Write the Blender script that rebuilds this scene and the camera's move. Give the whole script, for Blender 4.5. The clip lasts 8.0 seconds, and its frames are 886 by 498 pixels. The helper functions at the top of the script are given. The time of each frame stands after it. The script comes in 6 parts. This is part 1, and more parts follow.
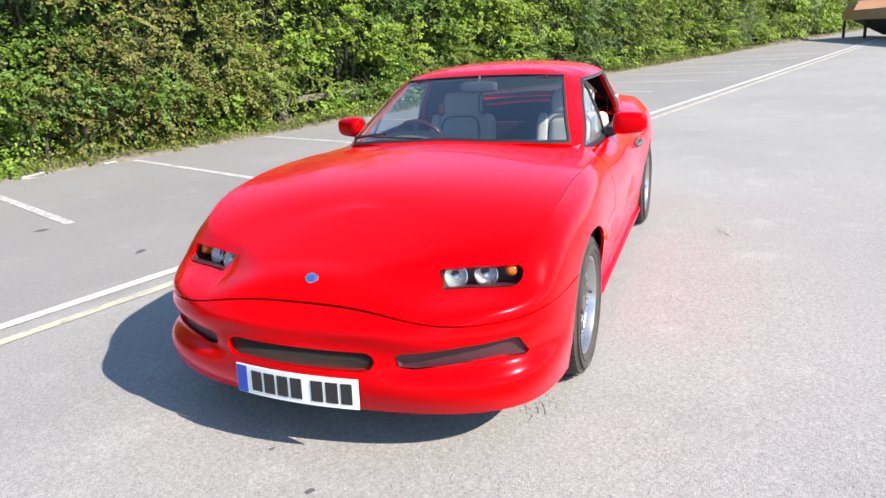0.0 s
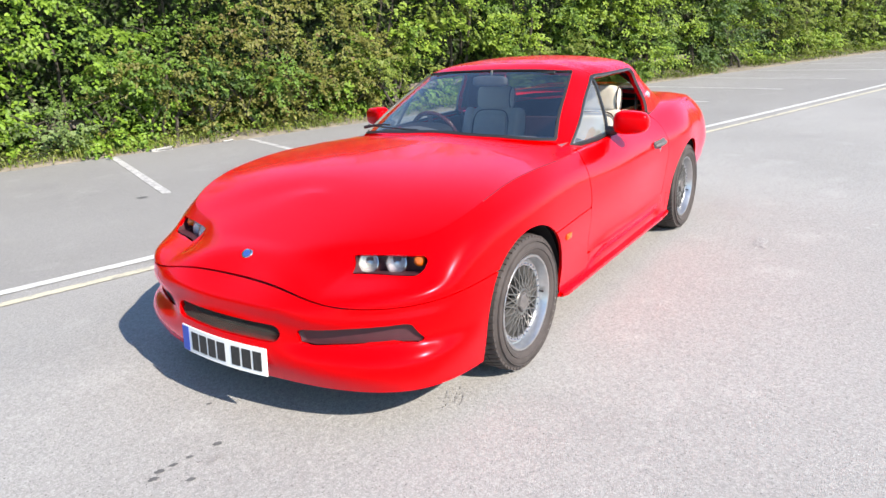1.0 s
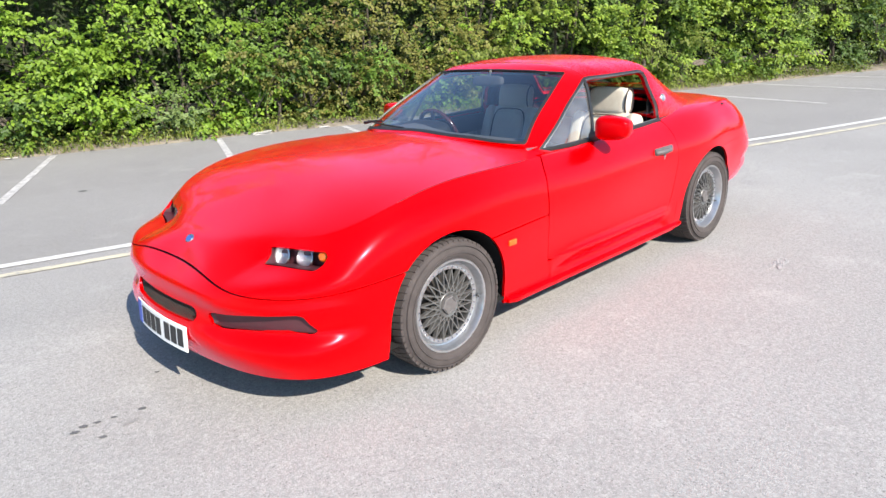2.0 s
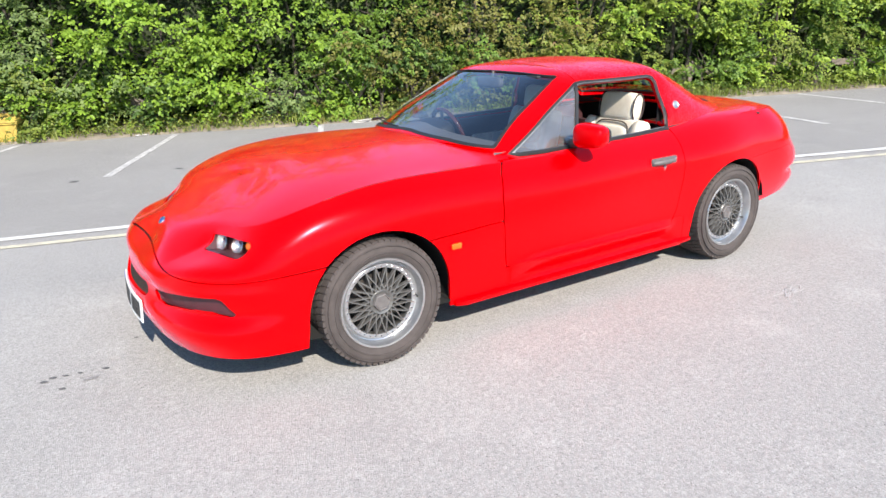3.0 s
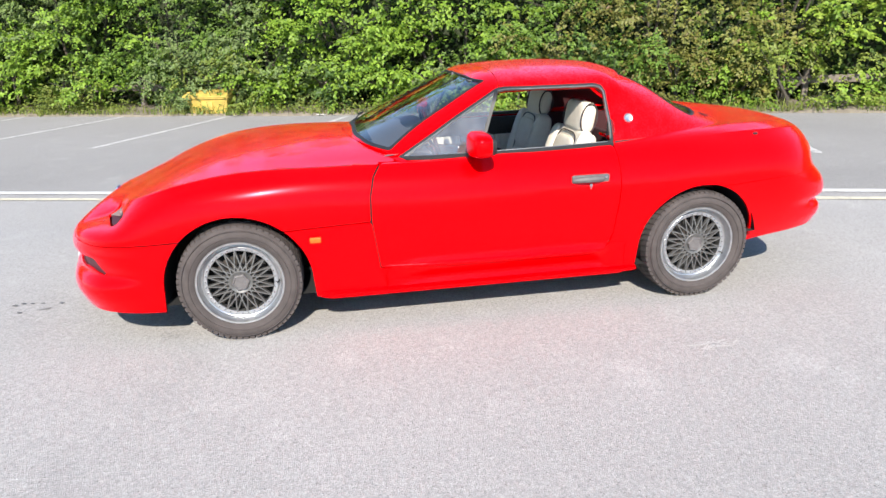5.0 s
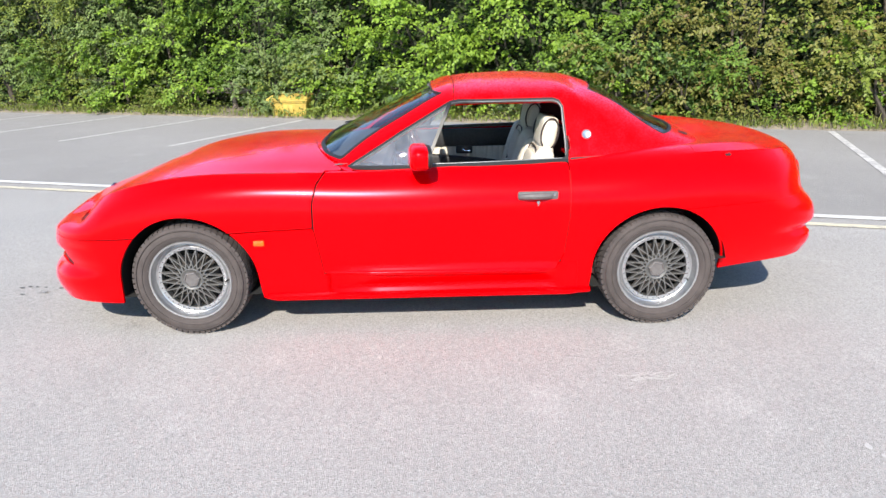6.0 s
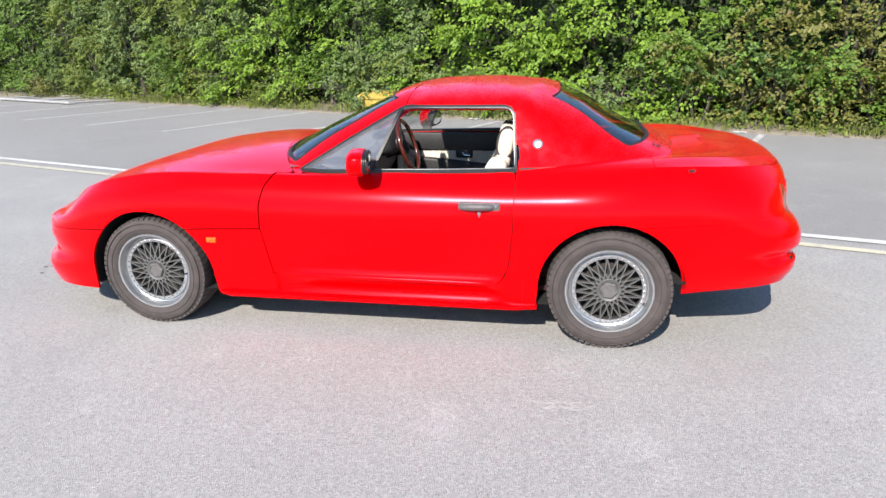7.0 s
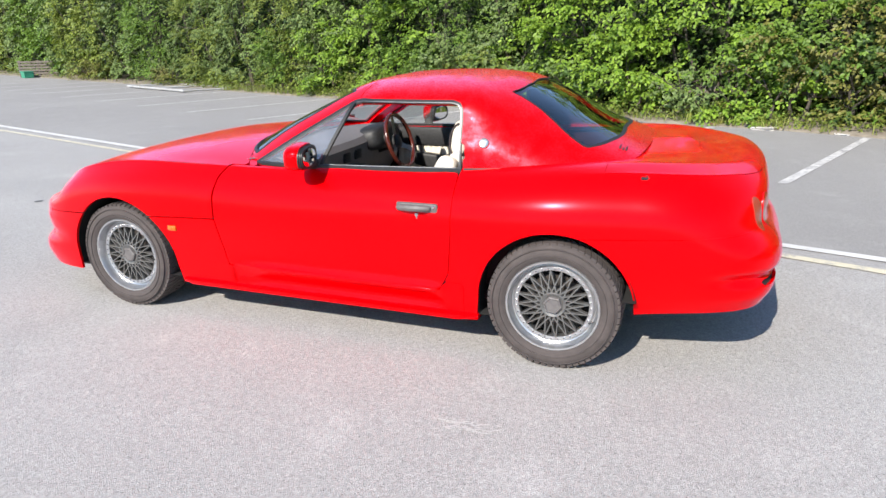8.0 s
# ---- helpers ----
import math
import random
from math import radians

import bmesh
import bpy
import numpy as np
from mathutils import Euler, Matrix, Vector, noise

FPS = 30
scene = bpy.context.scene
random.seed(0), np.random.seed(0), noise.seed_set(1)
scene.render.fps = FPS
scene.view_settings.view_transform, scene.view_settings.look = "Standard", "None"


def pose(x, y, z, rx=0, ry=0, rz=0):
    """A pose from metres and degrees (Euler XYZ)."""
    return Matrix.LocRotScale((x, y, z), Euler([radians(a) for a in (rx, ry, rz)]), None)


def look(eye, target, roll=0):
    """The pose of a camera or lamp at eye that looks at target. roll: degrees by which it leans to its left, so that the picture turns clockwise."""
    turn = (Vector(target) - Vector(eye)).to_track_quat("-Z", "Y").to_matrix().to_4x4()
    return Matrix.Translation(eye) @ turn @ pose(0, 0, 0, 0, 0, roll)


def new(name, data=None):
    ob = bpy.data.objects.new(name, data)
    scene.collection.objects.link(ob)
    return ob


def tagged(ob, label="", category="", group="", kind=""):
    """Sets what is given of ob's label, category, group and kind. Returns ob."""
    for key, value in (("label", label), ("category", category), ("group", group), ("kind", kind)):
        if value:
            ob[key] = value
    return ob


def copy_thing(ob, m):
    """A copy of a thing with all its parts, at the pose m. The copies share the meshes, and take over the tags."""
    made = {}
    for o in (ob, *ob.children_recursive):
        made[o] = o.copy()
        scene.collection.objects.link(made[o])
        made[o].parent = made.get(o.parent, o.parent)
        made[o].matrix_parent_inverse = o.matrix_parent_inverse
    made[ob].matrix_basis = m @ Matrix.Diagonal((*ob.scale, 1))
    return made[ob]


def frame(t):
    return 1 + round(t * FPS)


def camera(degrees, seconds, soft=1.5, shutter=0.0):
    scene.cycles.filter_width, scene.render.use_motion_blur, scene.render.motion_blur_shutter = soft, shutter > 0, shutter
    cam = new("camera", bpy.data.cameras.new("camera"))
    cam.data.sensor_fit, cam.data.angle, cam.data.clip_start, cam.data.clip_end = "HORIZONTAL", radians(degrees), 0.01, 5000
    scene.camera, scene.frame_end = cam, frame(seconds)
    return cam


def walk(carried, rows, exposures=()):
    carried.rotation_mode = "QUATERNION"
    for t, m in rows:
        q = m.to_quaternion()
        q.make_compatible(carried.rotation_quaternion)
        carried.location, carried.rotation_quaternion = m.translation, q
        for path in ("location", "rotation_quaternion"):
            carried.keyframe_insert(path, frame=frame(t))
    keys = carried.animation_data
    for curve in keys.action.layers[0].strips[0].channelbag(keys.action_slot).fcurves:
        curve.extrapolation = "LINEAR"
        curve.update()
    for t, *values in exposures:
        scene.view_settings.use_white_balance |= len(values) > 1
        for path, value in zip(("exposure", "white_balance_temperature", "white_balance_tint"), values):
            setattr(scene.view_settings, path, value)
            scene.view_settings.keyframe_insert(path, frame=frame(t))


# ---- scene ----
cam = camera(67.7, 8.0)
PATH = [
    (0, (-2.683, -1.39, 1.445), (-0.932, -0.631, 0.848), -4.8),
    (0.5, (-2.559, -1.766, 1.419), (-0.875, -0.868, 0.821), -4.6),
    (1, (-2.379, -2.168, 1.415), (-0.829, -1.054, 0.818), -4.1),
    (1.5, (-2.112, -2.477, 1.416), (-0.672, -1.227, 0.812), -3.8),
    (2, (-1.845, -2.848, 1.418), (-0.55, -1.448, 0.816), -3.5),
    (2.2, (-1.737, -3.007, 1.436), (-0.511, -1.545, 0.837), -3.3),
    (3.3, (-0.948, -3.567, 1.434), (-0.061, -1.882, 0.822), -2.5),
    (3.5, (-0.801, -3.69, 1.439), (0.026, -1.975, 0.827), -2.3),
    (4, (-0.406, -3.896, 1.451), (0.233, -2.103, 0.838), -2.0),
    (4.5, (-0.015, -3.978, 1.435), (0.482, -2.138, 0.829), -1.8),
    (4.7, (0.181, -4.011, 1.433), (0.611, -2.156, 0.821), -1.7),
    (5.8, (1.158, -4.156, 1.431), (1.215, -2.246, 0.841), -1.4),
    (6, (1.295, -4.137, 1.442), (1.309, -2.225, 0.855), -1.2),
    (6.5, (1.766, -4.082, 1.439), (1.631, -2.174, 0.857), -1.0),
    (7, (2.186, -3.988, 1.463), (1.843, -2.108, 0.874), -1.0),
    (7.5, (2.544, -3.803, 1.46), (2.045, -1.96, 0.862), -1.0),
    (8, (2.942, -3.612, 1.446), (2.275, -1.826, 0.842), -0.9),
]
walk(cam, [(t, look(eye, target, roll)) for t, eye, target, roll in PATH],
     exposures=[(0, 1.2, 6980, 10), (2, 1.16, 6930, 10), (4.7, 1.16, 6830, 10), (6.0, 1.12, 6830, 10), (6.5, 0.92, 6780, 10), (7.0, 1.03, 6780, 10), (7.5, 1.1, 6780, 10), (8, 1.04, 6780, 10)])

# ---- world, sun, exposure ----
SUN_DIR = Vector((-0.22, -1.33, 1.0)).normalized()
world = bpy.data.worlds.new("sky")
scene.world = world
world.use_nodes = True
wt = world.node_tree
sky = wt.nodes.new("ShaderNodeTexSky")
sky.sky_type, sky.sun_disc = "NISHITA", False
sky.sun_elevation = math.asin(SUN_DIR.z)
sky.sun_rotation = math.atan2(SUN_DIR.x, SUN_DIR.y)
sky.air_density, sky.dust_density, sky.ozone_density = 1.0, 0.1, 4.0
wt.links.new(sky.outputs[0], wt.nodes["Background"].inputs[0])
wt.nodes["Background"].inputs[1].default_value = 0.128
sun = new("sun", bpy.data.lights.new("sun", "SUN"))
sun.data.energy, sun.data.angle, sun.data.color = 4.1, radians(0.53), (1.0, 0.955, 0.885)
sun.matrix_world = look((0, 0, 0), -SUN_DIR) @ Matrix.Identity(4)
sun.location = (-6, -20, 18)


# ---- materials ----
def shader(name, base=(0.5, 0.5, 0.5), rough=0.5, metal=0.0, **sockets):
    """A Principled material and its node tree."""
    m = bpy.data.materials.new(name)
    m.use_nodes = True
    b = m.node_tree.nodes["Principled BSDF"]
    b.inputs["Base Color"].default_value = (*base, 1)
    b.inputs["Roughness"].default_value = rough
    b.inputs["Metallic"].default_value = metal
    for key, value in sockets.items():
        b.inputs[key.replace("_", " ")].default_value = value
    return m


def node(m, kind, **props):
    n = m.node_tree.nodes.new(kind)
    for key, value in props.items():
        if key == "operation":
            n.operation = value
        elif key == "blend":
            n.data_type, n.blend_type = "RGBA", value
        else:
            n.inputs[key.replace("_", " ")].default_value = value
    return n


def wire(m, a, b):
    m.node_tree.links.new(a, b)


def bsdf(m):
    return m.node_tree.nodes["Principled BSDF"]


def coords(m, space="Object"):
    return node(m, "ShaderNodeTexCoord").outputs[space]


def noise_tex(m, scale, detail=4.0, rough=0.6, vec=None):
    n = node(m, "ShaderNodeTexNoise", Scale=scale, Detail=detail, Roughness=rough)
    wire(m, vec if vec is not None else coords(m), n.inputs["Vector"])
    return n.outputs["Fac"]


def ramp(m, fac, stops):
    r = m.node_tree.nodes.new("ShaderNodeValToRGB")
    e = r.color_ramp.elements
    while len(e) < len(stops):
        e.new(0.5)
    for el, (pos, col) in zip(e, stops):
        el.position = pos
        el.color = (*col, 1) if len(col) == 3 else col
    wire(m, fac, r.inputs["Fac"])
    return r.outputs["Color"]


def grey(v):
    return (v, v, v)


def mix(m, fac, a, b, blend="MIX"):
    n = node(m, "ShaderNodeMix", blend=blend)
    for sock, val in ((n.inputs[0], fac), (n.inputs[6], a), (n.inputs[7], b)):
        if isinstance(val, (int, float)):
            sock.default_value = val
        elif isinstance(val, tuple):
            sock.default_value = (*val, 1) if len(val) == 3 else val
        else:
            wire(m, val, sock)
    return n.outputs[2]


def bump(m, height, strength=0.3, distance=0.01):
    n = node(m, "ShaderNodeBump", Strength=strength, Distance=distance)
    wire(m, height, n.inputs["Height"])
    wire(m, n.outputs["Normal"], bsdf(m).inputs["Normal"])


def speckled(name, a, b, scale, rough, metal=0.0, bump_scale=None, bump_dist=0.001, **sockets):
    """Two tones in noise at two scales, with fine relief."""
    m = shader(name, a, rough, metal, **sockets)
    f = noise_tex(m, scale, 6.0, 0.65)
    g = noise_tex(m, scale * 0.13, 3.0)
    c = mix(m, ramp(m, f, [(0.35, grey(0)), (0.65, grey(1))]), a, b)
    c = mix(m, ramp(m, g, [(0.35, grey(0.0)), (0.7, grey(0.35))]), c, tuple(0.75 * v for v in a))
    wire(m, c, bsdf(m).inputs["Base Color"])
    if bump_scale:
        bump(m, noise_tex(m, bump_scale, 3.0), 0.5, bump_dist)
    return m


def paint(name, base, rough=0.22, sheen=0.25, mottle=0.04, gain=1.0):
    """Solid colour under lacquer: a satin lobe, and over it a sharp gloss that grows at a slant; a rosy tint put into
    both makes reflected sky magenta.
    """
    m = shader(name, base, rough, 0.0, Specular_IOR_Level=sheen, Specular_Tint=(1.0, 0.32, 0.48, 1.0))
    f = noise_tex(m, 3.0, 3.0)
    wire(m, mix(m, ramp(m, f, [(0.3, grey(0)), (0.7, grey(1))]), base, tuple(0.94 * v for v in base)), bsdf(m).inputs["Base Color"])
    d = noise_tex(m, 90.0, 4.0)
    wire(m, ramp(m, d, [(0.45, grey(rough)), (0.8, grey(rough + 0.03))]), bsdf(m).inputs["Roughness"])
    n = node(m, "ShaderNodeBump", Strength=mottle, Distance=0.004)
    wire(m, noise_tex(m, 20.0, 2.0), n.inputs["Height"])
    gloss = node(m, "ShaderNodeBsdfGlossy", Roughness=0.008)
    wire(m, n.outputs["Normal"], gloss.inputs["Normal"])
    fr = node(m, "ShaderNodeFresnel", IOR=1.42)
    tint = node(m, "ShaderNodeVectorMath", operation="SCALE")
    tint.inputs[0].default_value = tuple(gain * v for v in (1.0, 0.33, 0.60))
    slant = node(m, "ShaderNodeMapRange")
    for k, v in (("From Min", 0.036), ("From Max", 0.5), ("To Min", 0.008), ("To Max", 0.55)):
        slant.inputs[k].default_value = v
    wire(m, fr.outputs[0], slant.inputs["Value"])
    wire(m, slant.outputs[0], tint.inputs["Scale"])
    wire(m, tint.outputs[0], gloss.inputs["Color"])
    s = node(m, "ShaderNodeAddShader")
    wire(m, bsdf(m).outputs[0], s.inputs[0])
    wire(m, gloss.outputs[0], s.inputs[1])
    wire(m, s.outputs[0], m.node_tree.nodes["Material Output"].inputs["Surface"])
    return m


def thin_glass(name, tint, gain, glare=0.0):
    """A thin pane: clear, with a mirror-like gloss that grows at a slant."""
    m = bpy.data.materials.new(name)
    m.use_nodes = True
    t = m.node_tree
    t.nodes.remove(t.nodes["Principled BSDF"])
    clear, gloss, s = (t.nodes.new(k) for k in ("ShaderNodeBsdfTransparent", "ShaderNodeBsdfGlossy", "ShaderNodeMixShader"))
    clear.inputs["Color"].default_value = (*tint, 1)
    gloss.inputs["Roughness"].default_value = 0.01
    f = node(m, "ShaderNodeLayerWeight", Blend=0.5)
    q = node(m, "ShaderNodeMath", operation="POWER")
    q.inputs[1].default_value = 4.2
    wire(m, f.outputs["Facing"], q.inputs[0])
    k = node(m, "ShaderNodeMath", operation="MULTIPLY_ADD")
    k.use_clamp = True
    k.inputs[1].default_value, k.inputs[2].default_value = 0.96, 0.042 * gain
    wire(m, q.outputs[0], k.inputs[0])
    wire(m, k.outputs[0], s.inputs[0])
    wire(m, clear.outputs[0], s.inputs[1])
    wire(m, gloss.outputs[0], s.inputs[2])
    if glare:
        # pale diffuse veil that paints bright reflections onto the pane
        glare_white = node(m, "ShaderNodeBsdfDiffuse", Color=(0.62, 0.62, 0.64, 1))
        veil = node(m, "ShaderNodeMixShader")
        wire(m, ramp(m, noise_tex(m, 14.0, 4.0), [(0.3, grey(0.6 * glare)), (0.7, grey(1.3 * glare))]), veil.inputs[0])
        wire(m, s.outputs[0], veil.inputs[1])
        wire(m, glare_white.outputs[0], veil.inputs[2])
        s = veil
    wire(m, s.outputs[0], t.nodes["Material Output"].inputs["Surface"])
    return m


RED = paint("red_paint", (0.55, 0.0004, 0.0015), 0.20, 0.13, 0.012)
RED_TOP = paint("hazy_red_paint", (0.54, 0.0004, 0.0015), 0.27, 0.45, 0.08)
haze = noise_tex(RED_TOP, 13.0, 6.0, 0.7)
wire(RED_TOP, ramp(RED_TOP, haze, [(0.42, grey(0.09)), (0.60, grey(0.46))]), bsdf(RED_TOP).inputs["Specular IOR Level"])
BLACK = speckled("black_plastic", (0.012, 0.012, 0.013), (0.03, 0.03, 0.032), 60, 0.55, bump_scale=300, bump_dist=0.0004)
TRIM = speckled("rubber_trim", (0.012, 0.012, 0.013), (0.022, 0.022, 0.022), 40, 0.45)
VOID = speckled("underbody", (0.006, 0.006, 0.006), (0.012, 0.011, 0.010), 12, 0.9)
GREY_TRIM = speckled("weathered_grey_plastic", (0.085, 0.076, 0.076), (0.13, 0.12, 0.118), 50, 0.6, bump_scale=250, bump_dist=0.0004)
RUBBER = speckled("tyre_rubber", (0.046, 0.037, 0.035), (0.072, 0.058, 0.055), 14, 0.85, bump_scale=120, bump_dist=0.001)
ALLOY = speckled("polished_alloy", (0.58, 0.58, 0.59), (0.46, 0.46, 0.47), 25, 0.30, 0.9, bump_scale=200, bump_dist=0.0003)
SPOKE = speckled("gunmetal_spokes", (0.115, 0.112, 0.11), (0.17, 0.165, 0.16), 40, 0.42, 0.5)
CHROME = speckled("chrome", (0.75, 0.75, 0.77), (0.6, 0.6, 0.62), 20, 0.1, 1.0)
# dark brown metal that keeps the gaps between the spokes dark
BRAKE = speckled("dark_brown_metal", (0.05, 0.04, 0.034), (0.03, 0.026, 0.024), 20, 0.75, 0.2)
STEEL = speckled("dull_steel", (0.32, 0.32, 0.33), (0.22, 0.21, 0.21), 15, 0.45, 0.9)
CREAM = speckled("cream_leather", (0.70, 0.64, 0.54), (0.62, 0.55, 0.45), 18, 0.48, bump_scale=160, bump_dist=0.0008)
WINE = speckled("dark_red_carpet", (0.055, 0.012, 0.016), (0.03, 0.008, 0.010), 120, 0.95, bump_scale=400, bump_dist=0.002)
DASH = speckled("grey_dash_vinyl", (0.17, 0.158, 0.16), (0.13, 0.122, 0.125), 90, 0.6, bump_scale=400, bump_dist=0.0005)
WOOD = speckled("polished_wood_rim", (0.10, 0.018, 0.010), (0.05, 0.010, 0.006), 30, 0.2, Coat_Weight=0.8)
PLATE = shader("plate_white", (0.78, 0.78, 0.76), 0.35)
wire(PLATE, mix(PLATE, ramp(PLATE, noise_tex(PLATE, 30, 4), [(0.5, grey(0)), (0.8, grey(0.3))]), (0.78, 0.78, 0.76), (0.55, 0.54, 0.5)), bsdf(PLATE).inputs["Base Color"])
BLUE = shader("plate_blue", (0.01, 0.06, 0.42), 0.4)
AMBER = shader("amber_lens", (0.52, 0.10, 0.005), 0.2, Coat_Weight=0.5)
LENS_RED = shader("red_lens", (0.45, 0.004, 0.006), 0.12, Coat_Weight=0.8)
BADGE = shader("badge_enamel", (0.05, 0.12, 0.42), 0.2, 0.3)
LAMP_BOWL = shader("lamp_bowl", (0.60, 0.52, 0.53), 0.14, 0.95)
bump(LAMP_BOWL, noise_tex(LAMP_BOWL, 150.0, 1.0), 1.0, 0.006)
MIRROR = shader("mirror_glass", (0.85, 0.86, 0.88), 0.02, 1.0)
LAMP_GLASS = thin_glass("lamp_glass", (0.96, 0.96, 0.96), 1.0)
GLASS = thin_glass("window_glass", (0.60, 0.71, 0.77), 4.8)
HAZY_GLASS = thin_glass("quarter_glass", (0.70, 0.75, 0.76), 4.5, 0.12)
DARK_GLASS = thin_glass("dark_rear_glass", (0.38, 0.40, 0.41), 4.2)
GREEN_BOX = speckled("green_plastic", (0.02, 0.20, 0.12), (0.03, 0.26, 0.16), 8, 0.5)
BIN_YELLOW = speckled("yellow_grit_bin", (0.50, 0.36, 0.07), (0.36, 0.25, 0.06), 9, 0.6, bump_scale=40)
TIMBER = speckled("grey_timber", (0.20, 0.17, 0.14), (0.12, 0.10, 0.085), 14, 0.85, bump_scale=60, bump_dist=0.004)
RUST_DARK = speckled("dark_hopper_steel", (0.035, 0.037, 0.042), (0.06, 0.055, 0.05), 3, 0.6, 0.3)
BEIGE = speckled("faded_orange_panel", (0.55, 0.27, 0.17), (0.48, 0.34, 0.22), 4, 0.7)
CONCRETE = speckled("pale_concrete", (0.58, 0.56, 0.53), (0.42, 0.40, 0.38), 12, 0.9, bump_scale=40, bump_dist=0.004)


def asphalt_material():
    m = shader("worn_asphalt", (0.24, 0.23, 0.235), 0.9)
    p = coords(m)
    base = mix(m, ramp(m, noise_tex(m, 0.35, 5, 0.55, p), [(0.35, grey(0)), (0.7, grey(1))]), (0.296, 0.285, 0.274), (0.342, 0.330, 0.318))
    dot = m.node_tree.nodes.new("ShaderNodeVectorMath")
    dot.operation = "DOT_PRODUCT"
    wire(m, p, dot.inputs[0])
    dot.inputs[1].default_value = (0.295, 0.959, 0.0)
    wob = node(m, "ShaderNodeMath", operation="ADD")
    wire(m, dot.outputs["Value"], wob.inputs[0])
    wire(m, noise_tex(m, 1.2, 4, 0.6, p), wob.inputs[1])
    span = node(m, "ShaderNodeMapRange", From_Min=2.7, From_Max=2.95)
    wire(m, wob.outputs[0], span.inputs["Value"])
    base = mix(m, ramp(m, noise_tex(m, 2.2, 6, 0.6, p), [(0.56, grey(0)), (0.74, grey(0.5))]), base, (0.42, 0.405, 0.392))
    base = mix(m, span.outputs[0], base, mix(m, 1.0, base, (0.84, 0.835, 0.835), "MULTIPLY"))
    vor = node(m, "ShaderNodeTexVoronoi", Scale=210.0)
    wire(m, p, vor.inputs["Vector"])
    chip = ramp(m, vor.outputs["Color"], [(0.0, grey(0.42)), (0.12, grey(0.84)), (0.5, grey(1.0)), (1.0, grey(1.36))])
    base = mix(m, 0.9, base, chip, "MULTIPLY")
    grain = ramp(m, noise_tex(m, 55, 4, 0.7, p), [(0.3, grey(0.76)), (0.7, grey(1.18))])
    base = mix(m, 0.8, base, grain, "MULTIPLY")
    dark = ramp(m, noise_tex(m, 1.1, 3, 0.5, p), [(0.28, grey(0.15)), (0.38, grey(0))])
    base = mix(m, dark, base, (0.15, 0.145, 0.15))
    pit = node(m, "ShaderNodeTexVoronoi", Scale=115.0)
    wire(m, p, pit.inputs["Vector"])
    few = ramp(m, pit.outputs["Color"], [(0.0, grey(1)), (0.15, grey(1)), (0.18, grey(0))])
    near = ramp(m, pit.outputs["Distance"], [(0.0, grey(1)), (0.30, grey(0.9)), (0.42, grey(0))])
    base = mix(m, mix(m, 1.0, few, near, "MULTIPLY"), base, mix(m, 1.0, base, (0.52, 0.51, 0.52), "MULTIPLY"))
    wire(m, base, bsdf(m).inputs["Base Color"])
    add = node(m, "ShaderNodeMath", operation="ADD")
    wire(m, vor.outputs["Distance"], add.inputs[0])
    wire(m, noise_tex(m, 60, 5, 0.7, p), add.inputs[1])
    bump(m, add.outputs[0], 0.5, 0.004)
    return m


def worn_paint(name, col, cover):
    """Road paint that has worn through to the asphalt in patches."""
    m = shader(name, col, 0.75)
    p = coords(m)
    f = ramp(m, noise_tex(m, 9, 8, 0.75, p), [(cover - 0.08, grey(0)), (cover + 0.08, grey(1))])
    c = mix(m, ramp(m, noise_tex(m, 1.5, 4, 0.6, p), [(0.3, grey(0)), (0.7, grey(1))]), col, tuple(0.85 * v for v in col))
    wire(m, mix(m, f, c, (0.27, 0.26, 0.26)), bsdf(m).inputs["Base Color"])
    bump(m, noise_tex(m, 70, 5, 0.7, p), 0.4, 0.004)
    return m


def leaf_material(name, a, b, c):
    m = shader(name, a, 0.5, Specular_IOR_Level=0.28)
    geo = node(m, "ShaderNodeNewGeometry")
    part_a = node(m, "ShaderNodeMath", operation="MULTIPLY_ADD")
    wire(m, geo.outputs["Random Per Island"], part_a.inputs[0])
    part_a.inputs[1].default_value = 0.68
    part_b = node(m, "ShaderNodeMath", operation="MULTIPLY_ADD")
    wire(m, noise_tex(m, 5.0, 2), part_b.inputs[0])
    part_b.inputs[1].default_value, part_b.inputs[2].default_value = 1.2, -0.44
    wire(m, part_b.outputs[0], part_a.inputs[2])
    col = ramp(m, part_a.outputs[0], [(0.0, c), (0.3, a), (0.72, b), (1.0, tuple(1.25 * v for v in b))])
    big = ramp(m, noise_tex(m, 0.9, 3), [(0.35, grey(0.75)), (0.65, grey(1.15))])
    col = mix(m, 1.0, col, big, "MULTIPLY")
    wire(m, col, bsdf(m).inputs["Base Color"])
    t = node(m, "ShaderNodeBsdfTranslucent")
    wire(m, mix(m, 1.0, col, (1.2, 1.35, 0.5), "MULTIPLY"), t.inputs["Color"])
    s = node(m, "ShaderNodeMixShader")
    s.inputs[0].default_value = 0.21
    out = m.node_tree.nodes["Material Output"]
    wire(m, bsdf(m).outputs[0], s.inputs[1])
    wire(m, t.outputs[0], s.inputs[2])
    wire(m, s.outputs[0], out.inputs["Surface"])
    return m


